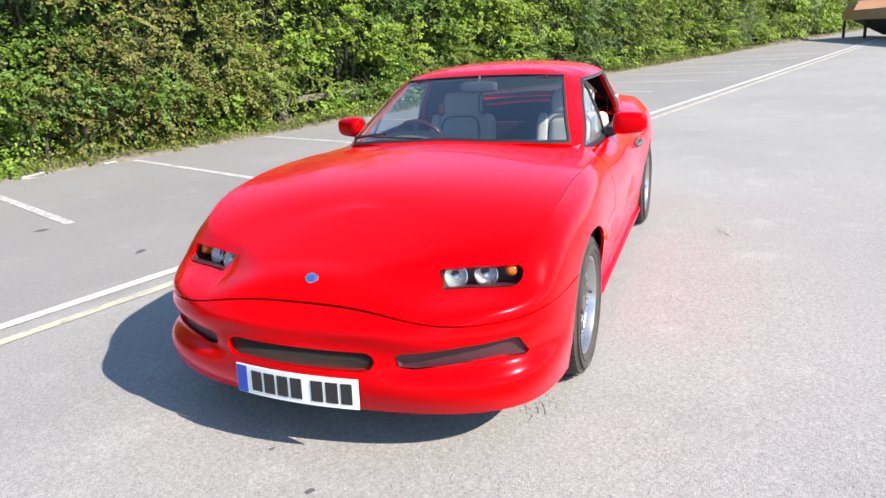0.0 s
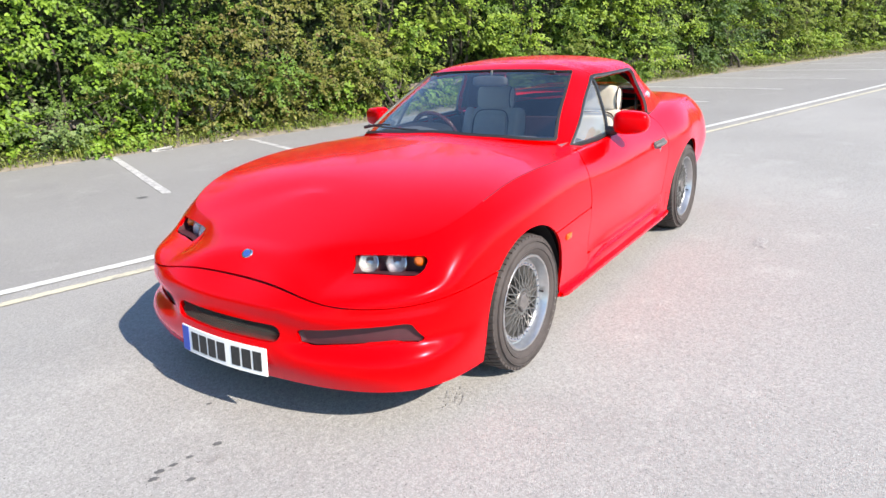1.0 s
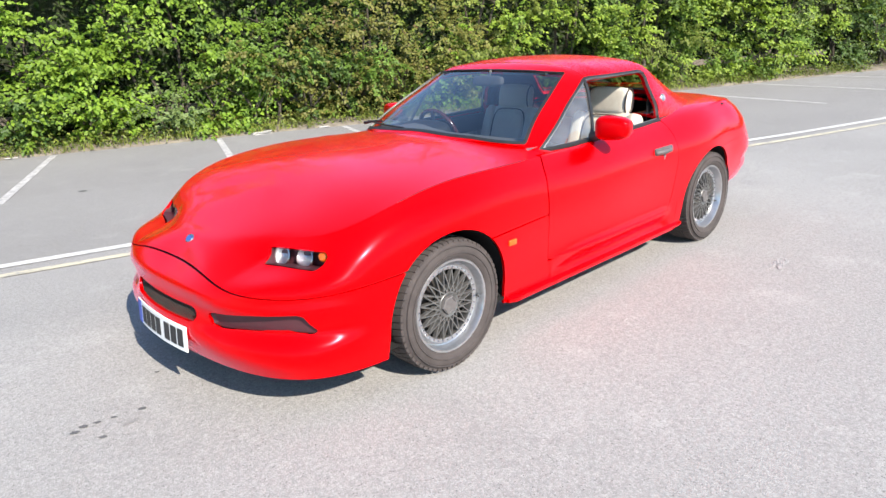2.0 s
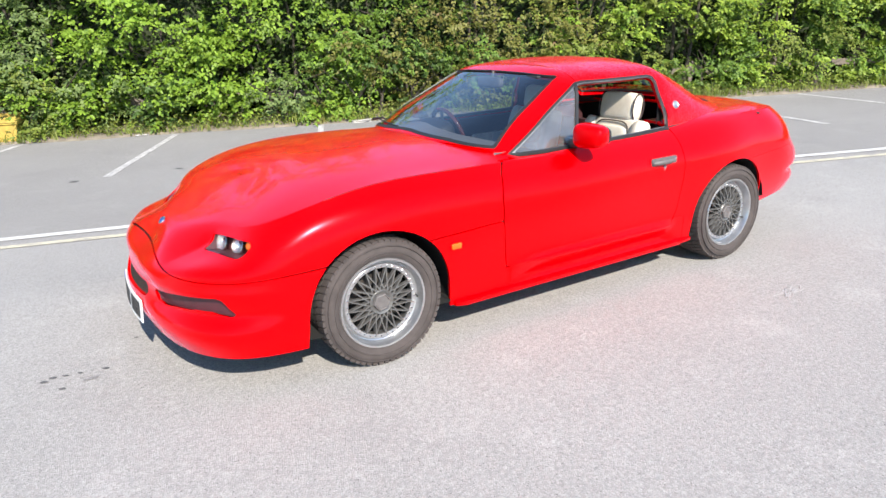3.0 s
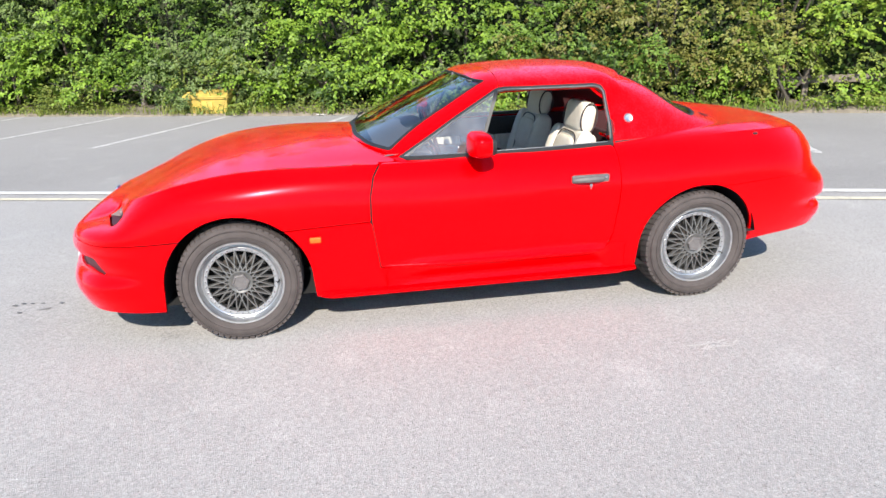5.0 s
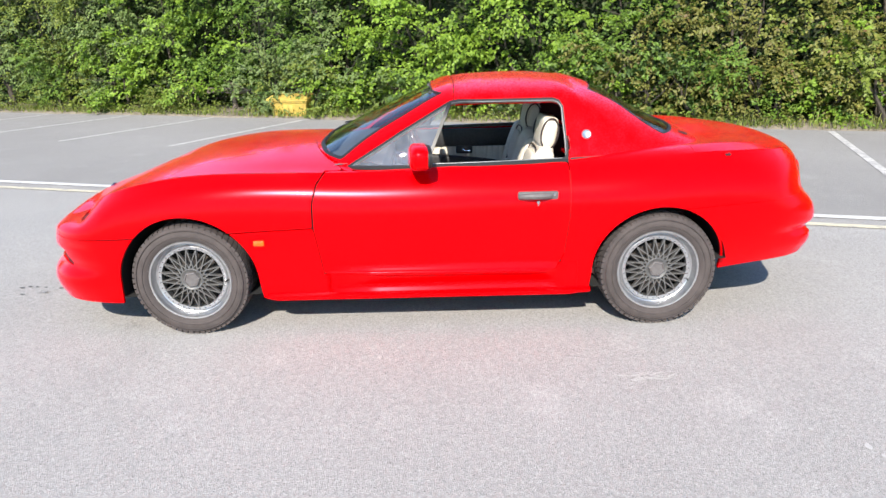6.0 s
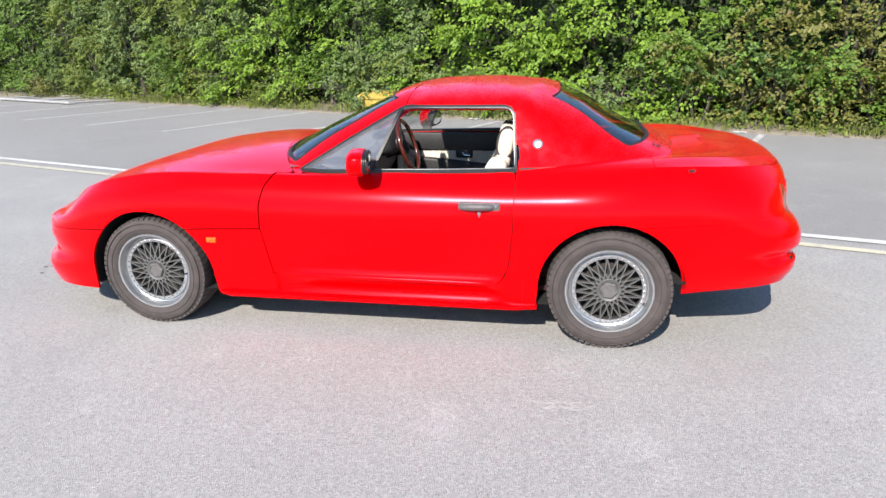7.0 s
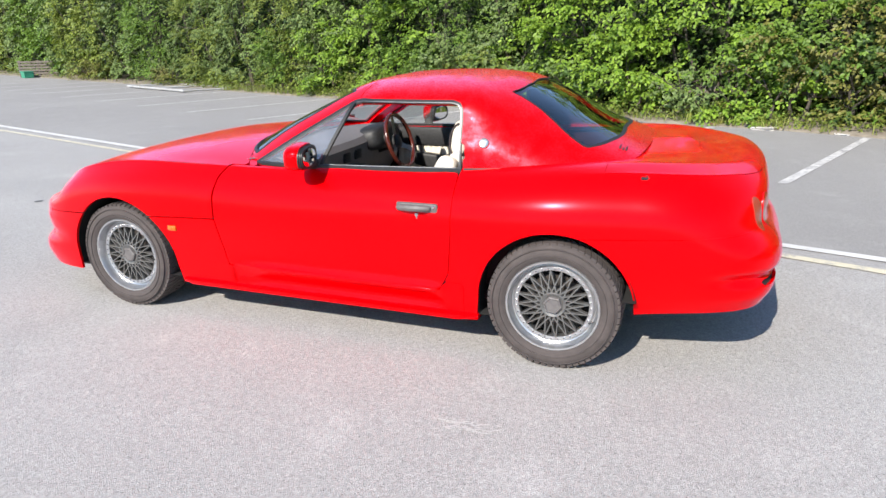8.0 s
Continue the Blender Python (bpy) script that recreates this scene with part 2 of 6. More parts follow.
ASPHALT = asphalt_material()
WHITE_LINE = worn_paint("white_road_paint", (0.64, 0.63, 0.61), 0.62)
YELLOW_LINE = worn_paint("yellow_road_paint", (0.60, 0.55, 0.42), 0.57)
BAY_LINE = worn_paint("faded_bay_paint", (0.62, 0.60, 0.58), 0.53)
SOIL = speckled("verge_soil", (0.15, 0.125, 0.095), (0.25, 0.215, 0.165), 5, 0.95, bump_scale=30, bump_dist=0.03)
BARK = speckled("bark", (0.045, 0.037, 0.028), (0.075, 0.063, 0.048), 20, 0.9, bump_scale=60, bump_dist=0.006)
LEAVES = {
    "bright": leaf_material("bright_leaves", (0.125, 0.215, 0.022), (0.185, 0.285, 0.034), (0.07, 0.135, 0.018)),
    "mid": leaf_material("mid_green_leaves", (0.088, 0.162, 0.022), (0.132, 0.212, 0.034), (0.055, 0.095, 0.02)),
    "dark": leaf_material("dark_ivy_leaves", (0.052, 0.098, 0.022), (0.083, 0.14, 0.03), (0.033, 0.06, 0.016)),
    "olive": leaf_material("olive_leaves", (0.126, 0.172, 0.030), (0.185, 0.222, 0.044), (0.08, 0.102, 0.025)),
    "russet": leaf_material("russet_leaves", (0.122, 0.134, 0.030), (0.172, 0.168, 0.042), (0.135, 0.078, 0.034)),
    "grey": leaf_material("grey_green_leaves", (0.112, 0.168, 0.052), (0.16, 0.215, 0.072), (0.085, 0.115, 0.038)),
}
LEAVES["lime"] = leaf_material("lime_leaves", (0.15, 0.235, 0.028), (0.23, 0.31, 0.042), (0.085, 0.15, 0.02))
GRASS = leaf_material("verge_grass", (0.11, 0.16, 0.03), (0.20, 0.22, 0.055), (0.24, 0.20, 0.09))


# ---- mesh helpers ----
def link(name, bm, material, parent=None, label="", smooth=True, mats=None):
    """Makes a mesh object of a bmesh, under a thing or a part of one."""
    me = bpy.data.meshes.new(name)
    bm.to_mesh(me)
    bm.free()
    for m in (mats or [material]):
        me.materials.append(m)
    if smooth:
        me.polygons.foreach_set("use_smooth", [True] * len(me.polygons))
        me.set_sharp_from_angle(angle=radians(38))
    ob = new(name, me)
    if parent is not None:
        ob.parent = parent
    if label:
        ob["label"] = label
    return ob


part = link


def raw(name, verts, faces, material, parent=None, label="", smooth=False):
    me = bpy.data.meshes.new(name)
    me.from_pydata([tuple(v) for v in verts], [], [tuple(f) for f in faces])
    me.materials.append(material)
    if smooth:
        me.polygons.foreach_set("use_smooth", [True] * len(me.polygons))
        me.set_sharp_from_angle(angle=radians(38))
    ob = new(name, me)
    if parent is not None:
        ob.parent = parent
    if label:
        ob["label"] = label
    return ob


def shared(name, me, m, parent):
    """Another object on the same mesh."""
    ob = new(name, me)
    ob.matrix_basis = m
    ob.parent = parent
    return ob


def box(bm, lo, hi, bevel=0.0, m=None):
    """A box between two corners, with rounded edges, added to bm."""
    mid = [(a + b) / 2 for a, b in zip(lo, hi)]
    size = [abs(b - a) for a, b in zip(lo, hi)]
    made = bmesh.ops.create_cube(bm, size=1.0, matrix=Matrix.Translation(mid) @ Matrix.Diagonal((*size, 1)))["verts"]
    if bevel:
        edges = list({e for v in made for e in v.link_edges})
        got = bmesh.ops.bevel(bm, geom=edges, offset=bevel, segments=2, affect="EDGES", profile=0.5)
        made = list({v for f in got["faces"] for v in f.verts} | {v for v in made if v.is_valid})
    if m is not None:
        bmesh.ops.transform(bm, matrix=m, verts=made)
    return made


def tube(bm, points, r, sides=8, closed=False, cap=True, radii=None):
    """A round bar along points, added to bm."""
    pts = [Vector(p) for p in points]
    n = len(pts)
    rings = []
    prev = None
    for i, p in enumerate(pts):
        a = pts[(i - 1) % n] if closed or i else p
        b = pts[(i + 1) % n] if closed or i < n - 1 else p
        d = (b - a).normalized()
        if prev is None:
            u = d.orthogonal().normalized()
        else:
            u = (prev - d * prev.dot(d)).normalized()
        prev = u
        w = d.cross(u)
        rr = radii[i] if radii else r
        rings.append([bm.verts.new(p + rr * (math.cos(2 * math.pi * k / sides) * u + math.sin(2 * math.pi * k / sides) * w)) for k in range(sides)])
    for i in range(n if closed else n - 1):
        p, q = rings[i], rings[(i + 1) % n]
        for k in range(sides):
            bm.faces.new((p[k], p[(k + 1) % sides], q[(k + 1) % sides], q[k]))
    if cap and not closed:
        bm.faces.new(rings[0][::-1])
        bm.faces.new(rings[-1])


def lathe(bm, profile, sides=64, axis="y", m=None, closed=False):
    """Turns a profile of (radius, along) round an axis."""
    rings = []
    for r, a in profile:
        ring = []
        for k in range(sides):
            t = 2 * math.pi * k / sides
            c, s = r * math.cos(t), r * math.sin(t)
            co = Vector((c, a, s)) if axis == "y" else Vector((a, c, s)) if axis == "x" else Vector((c, s, a))
            ring.append(bm.verts.new(m @ co if m is not None else co))
        rings.append(ring)
    pairs = list(zip(rings, rings[1:])) + ([(rings[-1], rings[0])] if closed else [])
    for p, q in pairs:
        for k in range(sides):
            bm.faces.new((p[k], q[k], q[(k + 1) % sides], p[(k + 1) % sides]))


def thing(name, label, category, at=(0, 0, 0), group="", kind=""):
    ob = new(name)
    ob.location = at
    return tagged(ob, label, category, group, kind)


# ---- ground ----
# along: the row of bays runs along E; N points from the road to the hedge
E, N = Vector((0.928, -0.372, 0)), Vector((0.372, 0.928, 0))


def en(e, n, z=0.0):
    p = E * e + N * n
    return (p.x, p.y, z)


def strip(name, rows, material, kind="structure", label="", category=""):
    verts, faces = [], []
    for a, b in rows:
        verts += [a, b]
    for i in range(len(rows) - 1):
        faces.append((2 * i, 2 * i + 2, 2 * i + 3, 2 * i + 1))
    ob = raw(name, verts, faces, material)
    return tagged(ob, label, category, "", kind)


def camber(x, y):
    """Height of the asphalt: the lane beside the bays falls away slightly from them."""
    def fade(a, lo, hi):
        t = min(1.0, max(0.0, (a - lo) / (hi - lo)))
        return t * t * (3 - 2 * t)
    w = fade(y, -5.0, -2.2) * (1 - fade(y, 1.0, 1.9)) * fade(x, -6.0, -3.0) * (1 - fade(x, 5.0, 8.0))
    return 0.015 * (y + 0.87) * w


def drape(p):
    """A point laid on the asphalt."""
    return (p[0], p[1], p[2] + camber(p[0], p[1]))


def build_ground():
    xs = [-900, -300, -60, -20, -9] + [-6 + 0.5 * i for i in range(31)] + [12, 20, 60, 300, 900]
    ys = [-900, -300, -60, -20, -9, -6] + [-5 + 0.25 * i for i in range(29)] + [3, 6, 20, 60, 300, 900]
    verts = [(x, y, camber(x, y)) for y in ys for x in xs]
    n = len(xs)
    faces = [(j * n + i, j * n + i + 1, (j + 1) * n + i + 1, (j + 1) * n + i) for j in range(len(ys) - 1) for i in range(n - 1)]
    g = raw("ground", verts, faces, ASPHALT, smooth=True)
    tagged(g, "pale grey worn asphalt of a car park and road", "asphalt ground", "", "structure")
    # lane edge: a white and a yellow line side by side
    for name, off, half, mat, lab in (("white_lane_line", 2.42, 0.055, WHITE_LINE, "worn white painted lane line on asphalt"),
                                      ("yellow_lane_line", 2.14, 0.045, YELLOW_LINE, "faded yellow painted line on asphalt")):
        rows = []
        for i in range(321):
            e = -40 + i * 0.25 if i < 280 else 30 + (i - 280) * 1.25
            n = off + 0.083 * e
            rows.append([drape(en(e, n + k, 0.006)) for k in (-half, half)])
        strip(name, rows, mat, label=lab, category="road marking")
    known = [2.2, -0.03, -2.6, -5.17, -7.62, -10.1]
    for e in [2.2 + 2.5 * k for k in range(9, 0, -1)] + known + [-10.1 - 2.5 * k for k in range(1, 9)]:
        rows = [(en(e - 0.05, 4.95 + i * 0.5, 0.004), en(e + 0.05, 4.95 + i * 0.5, 0.004)) for i in range(9)]
        strip("bay_line", rows, BAY_LINE, label="faded white parking bay line on asphalt", category="road marking")


build_ground()


# ---- the car: surfaces ----
# x runs to the tail, y across (minus: the passenger's side), z up; front axle at x = 0
def spline(knots, values, at, periodic=False):
    """A C2 cubic spline through values at knots, evaluated at the places given."""
    k, v = np.asarray(knots, float), np.asarray(values, float)
    n = len(k)
    h = np.diff(k)
    a = np.zeros((n, n))
    rhs = np.zeros((n,) + v.shape[1:])
    sl = np.diff(v, axis=0) / h.reshape((-1,) + (1,) * (v.ndim - 1))
    for i in range(1, n - 1):
        a[i, i - 1], a[i, i], a[i, i + 1] = h[i - 1], 2 * (h[i - 1] + h[i]), h[i]
        rhs[i] = 6 * (sl[i] - sl[i - 1])
    if periodic:
        a[0, 0], a[0, 1], a[0, n - 2], a[0, n - 1] = 2 * h[0], h[0], h[-1], 2 * h[-1]
        rhs[0] = 6 * (sl[0] - sl[-1])
        a[n - 1, 0], a[n - 1, n - 1] = 1, -1
    else:
        a[0, 0] = a[n - 1, n - 1] = 1
    c = np.linalg.solve(a, rhs.reshape(n, -1)).reshape(rhs.shape)
    i = np.clip(np.searchsorted(k, at, side="right") - 1, 0, n - 2)
    sh = (-1,) + (1,) * (v.ndim - 1)
    hi = h[i].reshape(sh)
    p = ((k[i + 1] - at).reshape(sh)) / hi
    q = 1 - p
    return p * v[i] + q * v[i + 1] + ((p ** 3 - p) * c[i] + (q ** 3 - q) * c[i + 1]) * hi ** 2 / 6


def loaf(levels, su, sv, fine=()):
    """A closed skin over level curves that run from the nose's centre along one side to the tail's centre,
    mirrored. Each level is (x, half width, z). Returns the places and the two parameters, counted in levels and stations."""
    half = np.array(levels, float).transpose(0, 2, 1)          # level, station, xyz
    n = half.shape[1]
    near = half * (1, -1, 1)
    ring = np.concatenate([near, half[:, n - 2:0:-1], near[:, :1]], axis=1)   # periodic
    m = ring.shape[1]
    d = np.linalg.norm(np.diff(ring, axis=1), axis=2).mean(axis=0)
    ks = np.concatenate([[0], np.cumsum(np.maximum(d, 0.03))])
    s_idx = np.linspace(0, m - 1, (m - 1) * su + 1)
    s_at = np.interp(s_idx, np.arange(m), ks)
    rows = np.stack([spline(ks, ring[k], s_at, True) for k in range(len(levels))])   # level, s, xyz
    # past the spine the section goes on as its mirror image
    mirror = rows[-2:-4:-1] * (1, -1, 1)
    full = np.concatenate([rows, mirror], axis=0)
    dv = np.linalg.norm(np.diff(full, axis=0), axis=2).mean(axis=1)
    kv = np.concatenate([[0], np.cumsum(np.maximum(dv, 0.03))])
    v_idx = np.linspace(0, len(levels) - 1, (len(levels) - 1) * sv + 1)
    v_idx = np.unique(np.concatenate([v_idx, fine])).round(5)
    v_at = np.interp(v_idx, np.arange(len(full)), kv)
    grid = spline(kv, full, v_at)                                # v, s, xyz
    grid[-1, :, 1] = 0
    grid = grid[:, :-1]
    return grid, np.minimum(s_idx[:-1], (m - 1) - s_idx[:-1]), v_idx


def poly_sd(px, py, pts):
    """Signed distance to a polygon (inside: minus) for arrays px, py."""
    pts = np.asarray(pts, float)
    d = np.full(px.shape, 1e9)
    inside = np.zeros(px.shape, bool)
    for (ax, ay), (bx, by) in zip(pts, np.roll(pts, -1, axis=0)):
        ex, ey = bx - ax, by - ay
        t = np.clip(((px - ax) * ex + (py - ay) * ey) / max(ex * ex + ey * ey, 1e-12), 0, 1)
        d = np.minimum(d, np.hypot(px - ax - t * ex, py - ay - t * ey))
        cross = (ay > py) != (by > py)
        with np.errstate(divide="ignore", invalid="ignore"):
            xi = ax + (py - ay) / (ey if ey else 1e-12) * ex
        inside ^= cross & (px < xi)
    return np.where(inside, -d, d)


def skin(grid, s_par, v_par, rule=None, shift=0.0):
    """A bmesh of a skin, with its parameters as vertex layers; rule picks faces roughly before cutting."""
    nv, ns = grid.shape[:2]
    co = grid.reshape(-1, 3)
    sp = np.tile(s_par, nv)
    vp = np.repeat(v_par, ns)
    ids = np.arange(nv * ns).reshape(nv, ns)
    quads = np.stack([ids[:-1], np.roll(ids[:-1], -1, 1), np.roll(ids[1:], -1, 1), ids[1:]], axis=-1).reshape(-1, 4)
    if rule is not None:
        keep = (np.asarray(rule(co[:, 0], co[:, 1], co[:, 2], sp, vp))[quads] > 0).any(axis=1)
        quads = quads[keep]
    used = np.unique(quads)
    back = np.full(len(co), -1)
    back[used] = np.arange(len(used))
    bm = bmesh.new()
    ls, lv = bm.verts.layers.float.new("s"), bm.verts.layers.float.new("v")
    vs = []
    for i in used:
        v = bm.verts.new(co[i])
        v[ls], v[lv] = sp[i], vp[i]
        vs.append(v)
    for q in back[quads]:
        corners = []
        for k in q:
            if vs[k] not in corners:
                corners.append(vs[k])
        if len(corners) > 2:
            bm.faces.new(corners)
    bmesh.ops.remove_doubles(bm, verts=bm.verts, dist=1e-5)
    return bm


def carve(bm, rule):
    """Keeps of bm what lies where rule(x, y, z, s, v) is above 0, cut cleanly along its zero line."""
    ls, lv = bm.verts.layers.float["s"], bm.verts.layers.float["v"]
    bm.verts.ensure_lookup_table()
    arr = np.array([(*v.co, v[ls], v[lv]) for v in bm.verts]).T
    if arr.size == 0:
        return bm
    f = np.asarray(rule(*arr), float)
    f[np.abs(f) < 2e-4] = 0
    val = {v: f[i] for i, v in enumerate(bm.verts)}
    for e in list(bm.edges):
        a, b = e.verts
        if val[a] * val[b] < 0:
            t = val[a] / (val[a] - val[b])
            _, nv = bmesh.utils.edge_split(e, a, t)
            val[nv] = 0.0
    for face in list(bm.faces):
        zero = [v for v in face.verts if val[v] == 0]
        if len(zero) == 2 and any(val[v] < 0 for v in face.verts) and any(val[v] > 0 for v in face.verts):
            try:
                bmesh.utils.face_split(face, zero[0], zero[1])
            except ValueError:
                pass
    gone = [face for face in bm.faces if min(val[v] for v in face.verts) < 0 and sum(val[v] for v in face.verts) <= 0]
    bmesh.ops.delete(bm, geom=gone, context="FACES")
    return bm


def push(bm, d):
    """Moves a skin along its normals."""
    bm.normal_update()
    moved = [v.co + v.normal * d for v in bm.verts]
    for v, co in zip(bm.verts, moved):
        v.co = co


def orient(bm, out=(1.2, 0, 0.3)):
    """Turns the faces away from the body's middle."""
    bmesh.ops.recalc_face_normals(bm, faces=bm.faces)
    c = Vector(out)
    total = sum(f.normal.dot(f.calc_center_median() - c) * f.calc_area() for f in bm.faces)
    if total < 0:
        bmesh.ops.reverse_faces(bm, faces=bm.faces)
    bm.normal_update()


def flange(bm, depth=0.014):
    """Gives a sheet its thickness: its open edges turn inwards."""
    orient(bm)
    normal = {v: v.normal.copy() for v in bm.verts}
    rim = [e for e in bm.edges if e.is_boundary]
    if not rim:
        return bm
    where = {v.co.copy().freeze(): normal[v] for e in rim for v in e.verts}
    got = bmesh.ops.extrude_edge_only(bm, edges=rim)["geom"]
    for v in got:
        if isinstance(v, bmesh.types.BMVert):
            n = where.get(v.co.copy().freeze())
            if n is not None:
                v.co -= n * depth
    return bm


BODY_LEVELS = [
    # lower edge
    ((-0.90, -0.88, -0.82, -0.66, -0.36, 0.0, 0.40, 0.67, 1.30, 1.97, 2.42, 2.80, 3.14, 3.275, 3.335, 3.355),
     (0, 0.30, 0.56, 0.795, 0.875, 0.87, 0.86, 0.86, 0.86, 0.86, 0.86, 0.80, 0.775, 0.70, 0.38, 0),
     (0.20, 0.20, 0.195, 0.19, 0.185, 0.19, 0.19, 0.19, 0.19, 0.19, 0.22, 0.28, 0.325, 0.345, 0.35, 0.35)),
    # chin and sill
    ((-0.935, -0.912, -0.85, -0.675, -0.36, 0.0, 0.40, 0.67, 1.30, 1.97, 2.42, 2.80, 3.165, 3.305, 3.362, 3.378),
     (0, 0.30, 0.57, 0.815, 0.888, 0.89, 0.875, 0.87, 0.87, 0.87, 0.88, 0.83, 0.80, 0.70, 0.38, 0),
     (0.29, 0.29, 0.29, 0.29, 0.29, 0.29, 0.29, 0.30, 0.30, 0.30, 0.32, 0.36, 0.395, 0.41, 0.415, 0.415)),
    # intakes and bumper's widest line
    ((-0.915, -0.89, -0.82, -0.64, -0.35, 0.0, 0.39, 0.67, 1.30, 1.97, 2.42, 2.80, 3.165, 3.315, 3.372, 3.388),
     (0, 0.30, 0.56, 0.80, 0.895, 0.905, 0.895, 0.885, 0.88, 0.88, 0.90, 0.87, 0.83, 0.70, 0.38, 0),
     (0.42, 0.42, 0.42, 0.42, 0.42, 0.43, 0.43, 0.43, 0.43, 0.43, 0.46, 0.50, 0.555, 0.575, 0.58, 0.58)),
    # bonnet's lower edge, bumper's upper edge
    ((-0.81, -0.83, -0.80, -0.62, -0.32, 0.0, 0.37, 0.67, 1.30, 1.97, 2.42, 2.78, 3.105, 3.240, 3.298, 3.313),
     (0, 0.30, 0.542, 0.795, 0.89, 0.915, 0.912, 0.905, 0.90, 0.895, 0.915, 0.885, 0.828, 0.69, 0.38, 0),
     (0.565, 0.56, 0.523, 0.517, 0.535, 0.55, 0.565, 0.575, 0.58, 0.59, 0.625, 0.645, 0.668, 0.676, 0.678, 0.678)),
    # shoulder
    ((-0.735, -0.725, -0.655, -0.555, -0.30, 0.0, 0.36, 0.68, 1.30, 1.97, 2.42, 2.76, 3.085, 3.236, 3.300, 3.315),
     (0, 0.28, 0.505, 0.776, 0.868, 0.895, 0.895, 0.885, 0.88, 0.88, 0.89, 0.86, 0.79, 0.64, 0.36, 0),
     (0.638, 0.627, 0.597, 0.599, 0.68, 0.73, 0.74, 0.735, 0.73, 0.735, 0.765, 0.775, 0.775, 0.77, 0.77, 0.77)),
    # wing crown, waistline, boot's edge
    ((-0.66, -0.65, -0.565, -0.47, -0.27, 0.0, 0.36, 0.69, 1.30, 1.97, 2.42, 2.74, 3.045, 3.200, 3.276, 3.294),
     (0, 0.27, 0.475, 0.685, 0.778, 0.785, 0.80, 0.79, 0.775, 0.765, 0.785, 0.76, 0.69, 0.55, 0.31, 0),
     (0.664, 0.664, 0.684, 0.722, 0.79, 0.84, 0.855, 0.85, 0.853, 0.862, 0.882, 0.892, 0.886, 0.874, 0.873, 0.875)),
    # bonnet and boot, half-way in
    ((-0.50, -0.49, -0.43, -0.36, -0.22, 0.0, 0.36, 0.64, 1.30, 1.97, 2.42, 2.72, 2.93, 3.05, 3.12, 3.15),
     (0, 0.22, 0.34, 0.46, 0.54, 0.57, 0.58, 0.57, 0.50, 0.50, 0.55, 0.53, 0.46, 0.36, 0.20, 0),
     (0.727, 0.731, 0.750, 0.774, 0.817, 0.857, 0.884, 0.890, 0.90, 0.90, 0.905, 0.915, 0.915, 0.909, 0.909, 0.910)),
    # spine
    ((-0.27, -0.26, -0.22, -0.15, -0.05, 0.10, 0.38, 0.60, 1.30, 1.97, 2.40, 2.66, 2.80, 2.87, 2.92, 2.95),
     (0,) * 16,
     (0.818, 0.82, 0.83, 0.846, 0.868, 0.89, 0.91, 0.915, 0.90, 0.90, 0.91, 0.934, 0.942, 0.943, 0.942, 0.941)),
]
TOP_LEVELS = [
    # foot of the glasshouse
    ((0.6, 0.63, 0.77, 0.86, 1.15, 1.45, 1.97, 2.24, 2.49, 2.66, 2.755, 2.78),
     (0, 0.36, 0.65, 0.735, 0.765, 0.765, 0.75, 0.735, 0.69, 0.60, 0.34, 0),
     (0.905, 0.90, 0.87, 0.84, 0.845, 0.85, 0.855, 0.865, 0.88, 0.90, 0.93, 0.935)),
    ((0.82, 0.845, 0.965, 1.045, 1.27, 1.505, 1.968, 2.16, 2.33, 2.435, 2.5, 2.515),
     (0, 0.345, 0.61, 0.69, 0.72, 0.73, 0.725, 0.70, 0.64, 0.545, 0.31, 0),
     (1.02, 1.017, 0.995, 0.965, 0.965, 0.97, 0.975, 0.985, 0.995, 1.01, 1.04, 1.045)),
    ((1.065, 1.082, 1.163, 1.225, 1.385, 1.56, 1.96, 2.09, 2.195, 2.265, 2.315, 2.33),
     (0, 0.315, 0.56, 0.63, 0.665, 0.675, 0.67, 0.645, 0.58, 0.485, 0.275, 0),
     (1.13, 1.127, 1.105, 1.08, 1.08, 1.085, 1.09, 1.10, 1.11, 1.125, 1.15, 1.155)),
    # roof's edge
    ((1.29, 1.302, 1.352, 1.4, 1.49, 1.6, 1.94, 2.01, 2.045, 2.075, 2.11, 2.12),
     (0, 0.28, 0.495, 0.555, 0.59, 0.60, 0.598, 0.57, 0.505, 0.425, 0.24, 0),
     (1.226, 1.223, 1.206, 1.19, 1.19, 1.193, 1.195, 1.20, 1.205, 1.213, 1.236, 1.24)),
    ((1.385, 1.392, 1.412, 1.435, 1.5, 1.6, 1.88, 1.945, 1.982, 2.007, 2.025, 2.035),
     (0, 0.16, 0.29, 0.33, 0.355, 0.36, 0.36, 0.34, 0.30, 0.25, 0.14, 0),
     (1.25, 1.249, 1.246, 1.245, 1.248, 1.252, 1.253, 1.25, 1.248, 1.248, 1.254, 1.256)),
    ((1.46, 1.47, 1.49, 1.51, 1.56, 1.63, 1.8, 1.864, 1.899, 1.927, 1.936, 1.946),
     (0,) * 12,
     (1.264, 1.264, 1.265, 1.266, 1.268, 1.27, 1.271, 1.27, 1.269, 1.267, 1.265, 1.265)),
]
BODY = loaf(BODY_LEVELS, 20, 16, np.arange(4.76, 5.08, 0.0125))


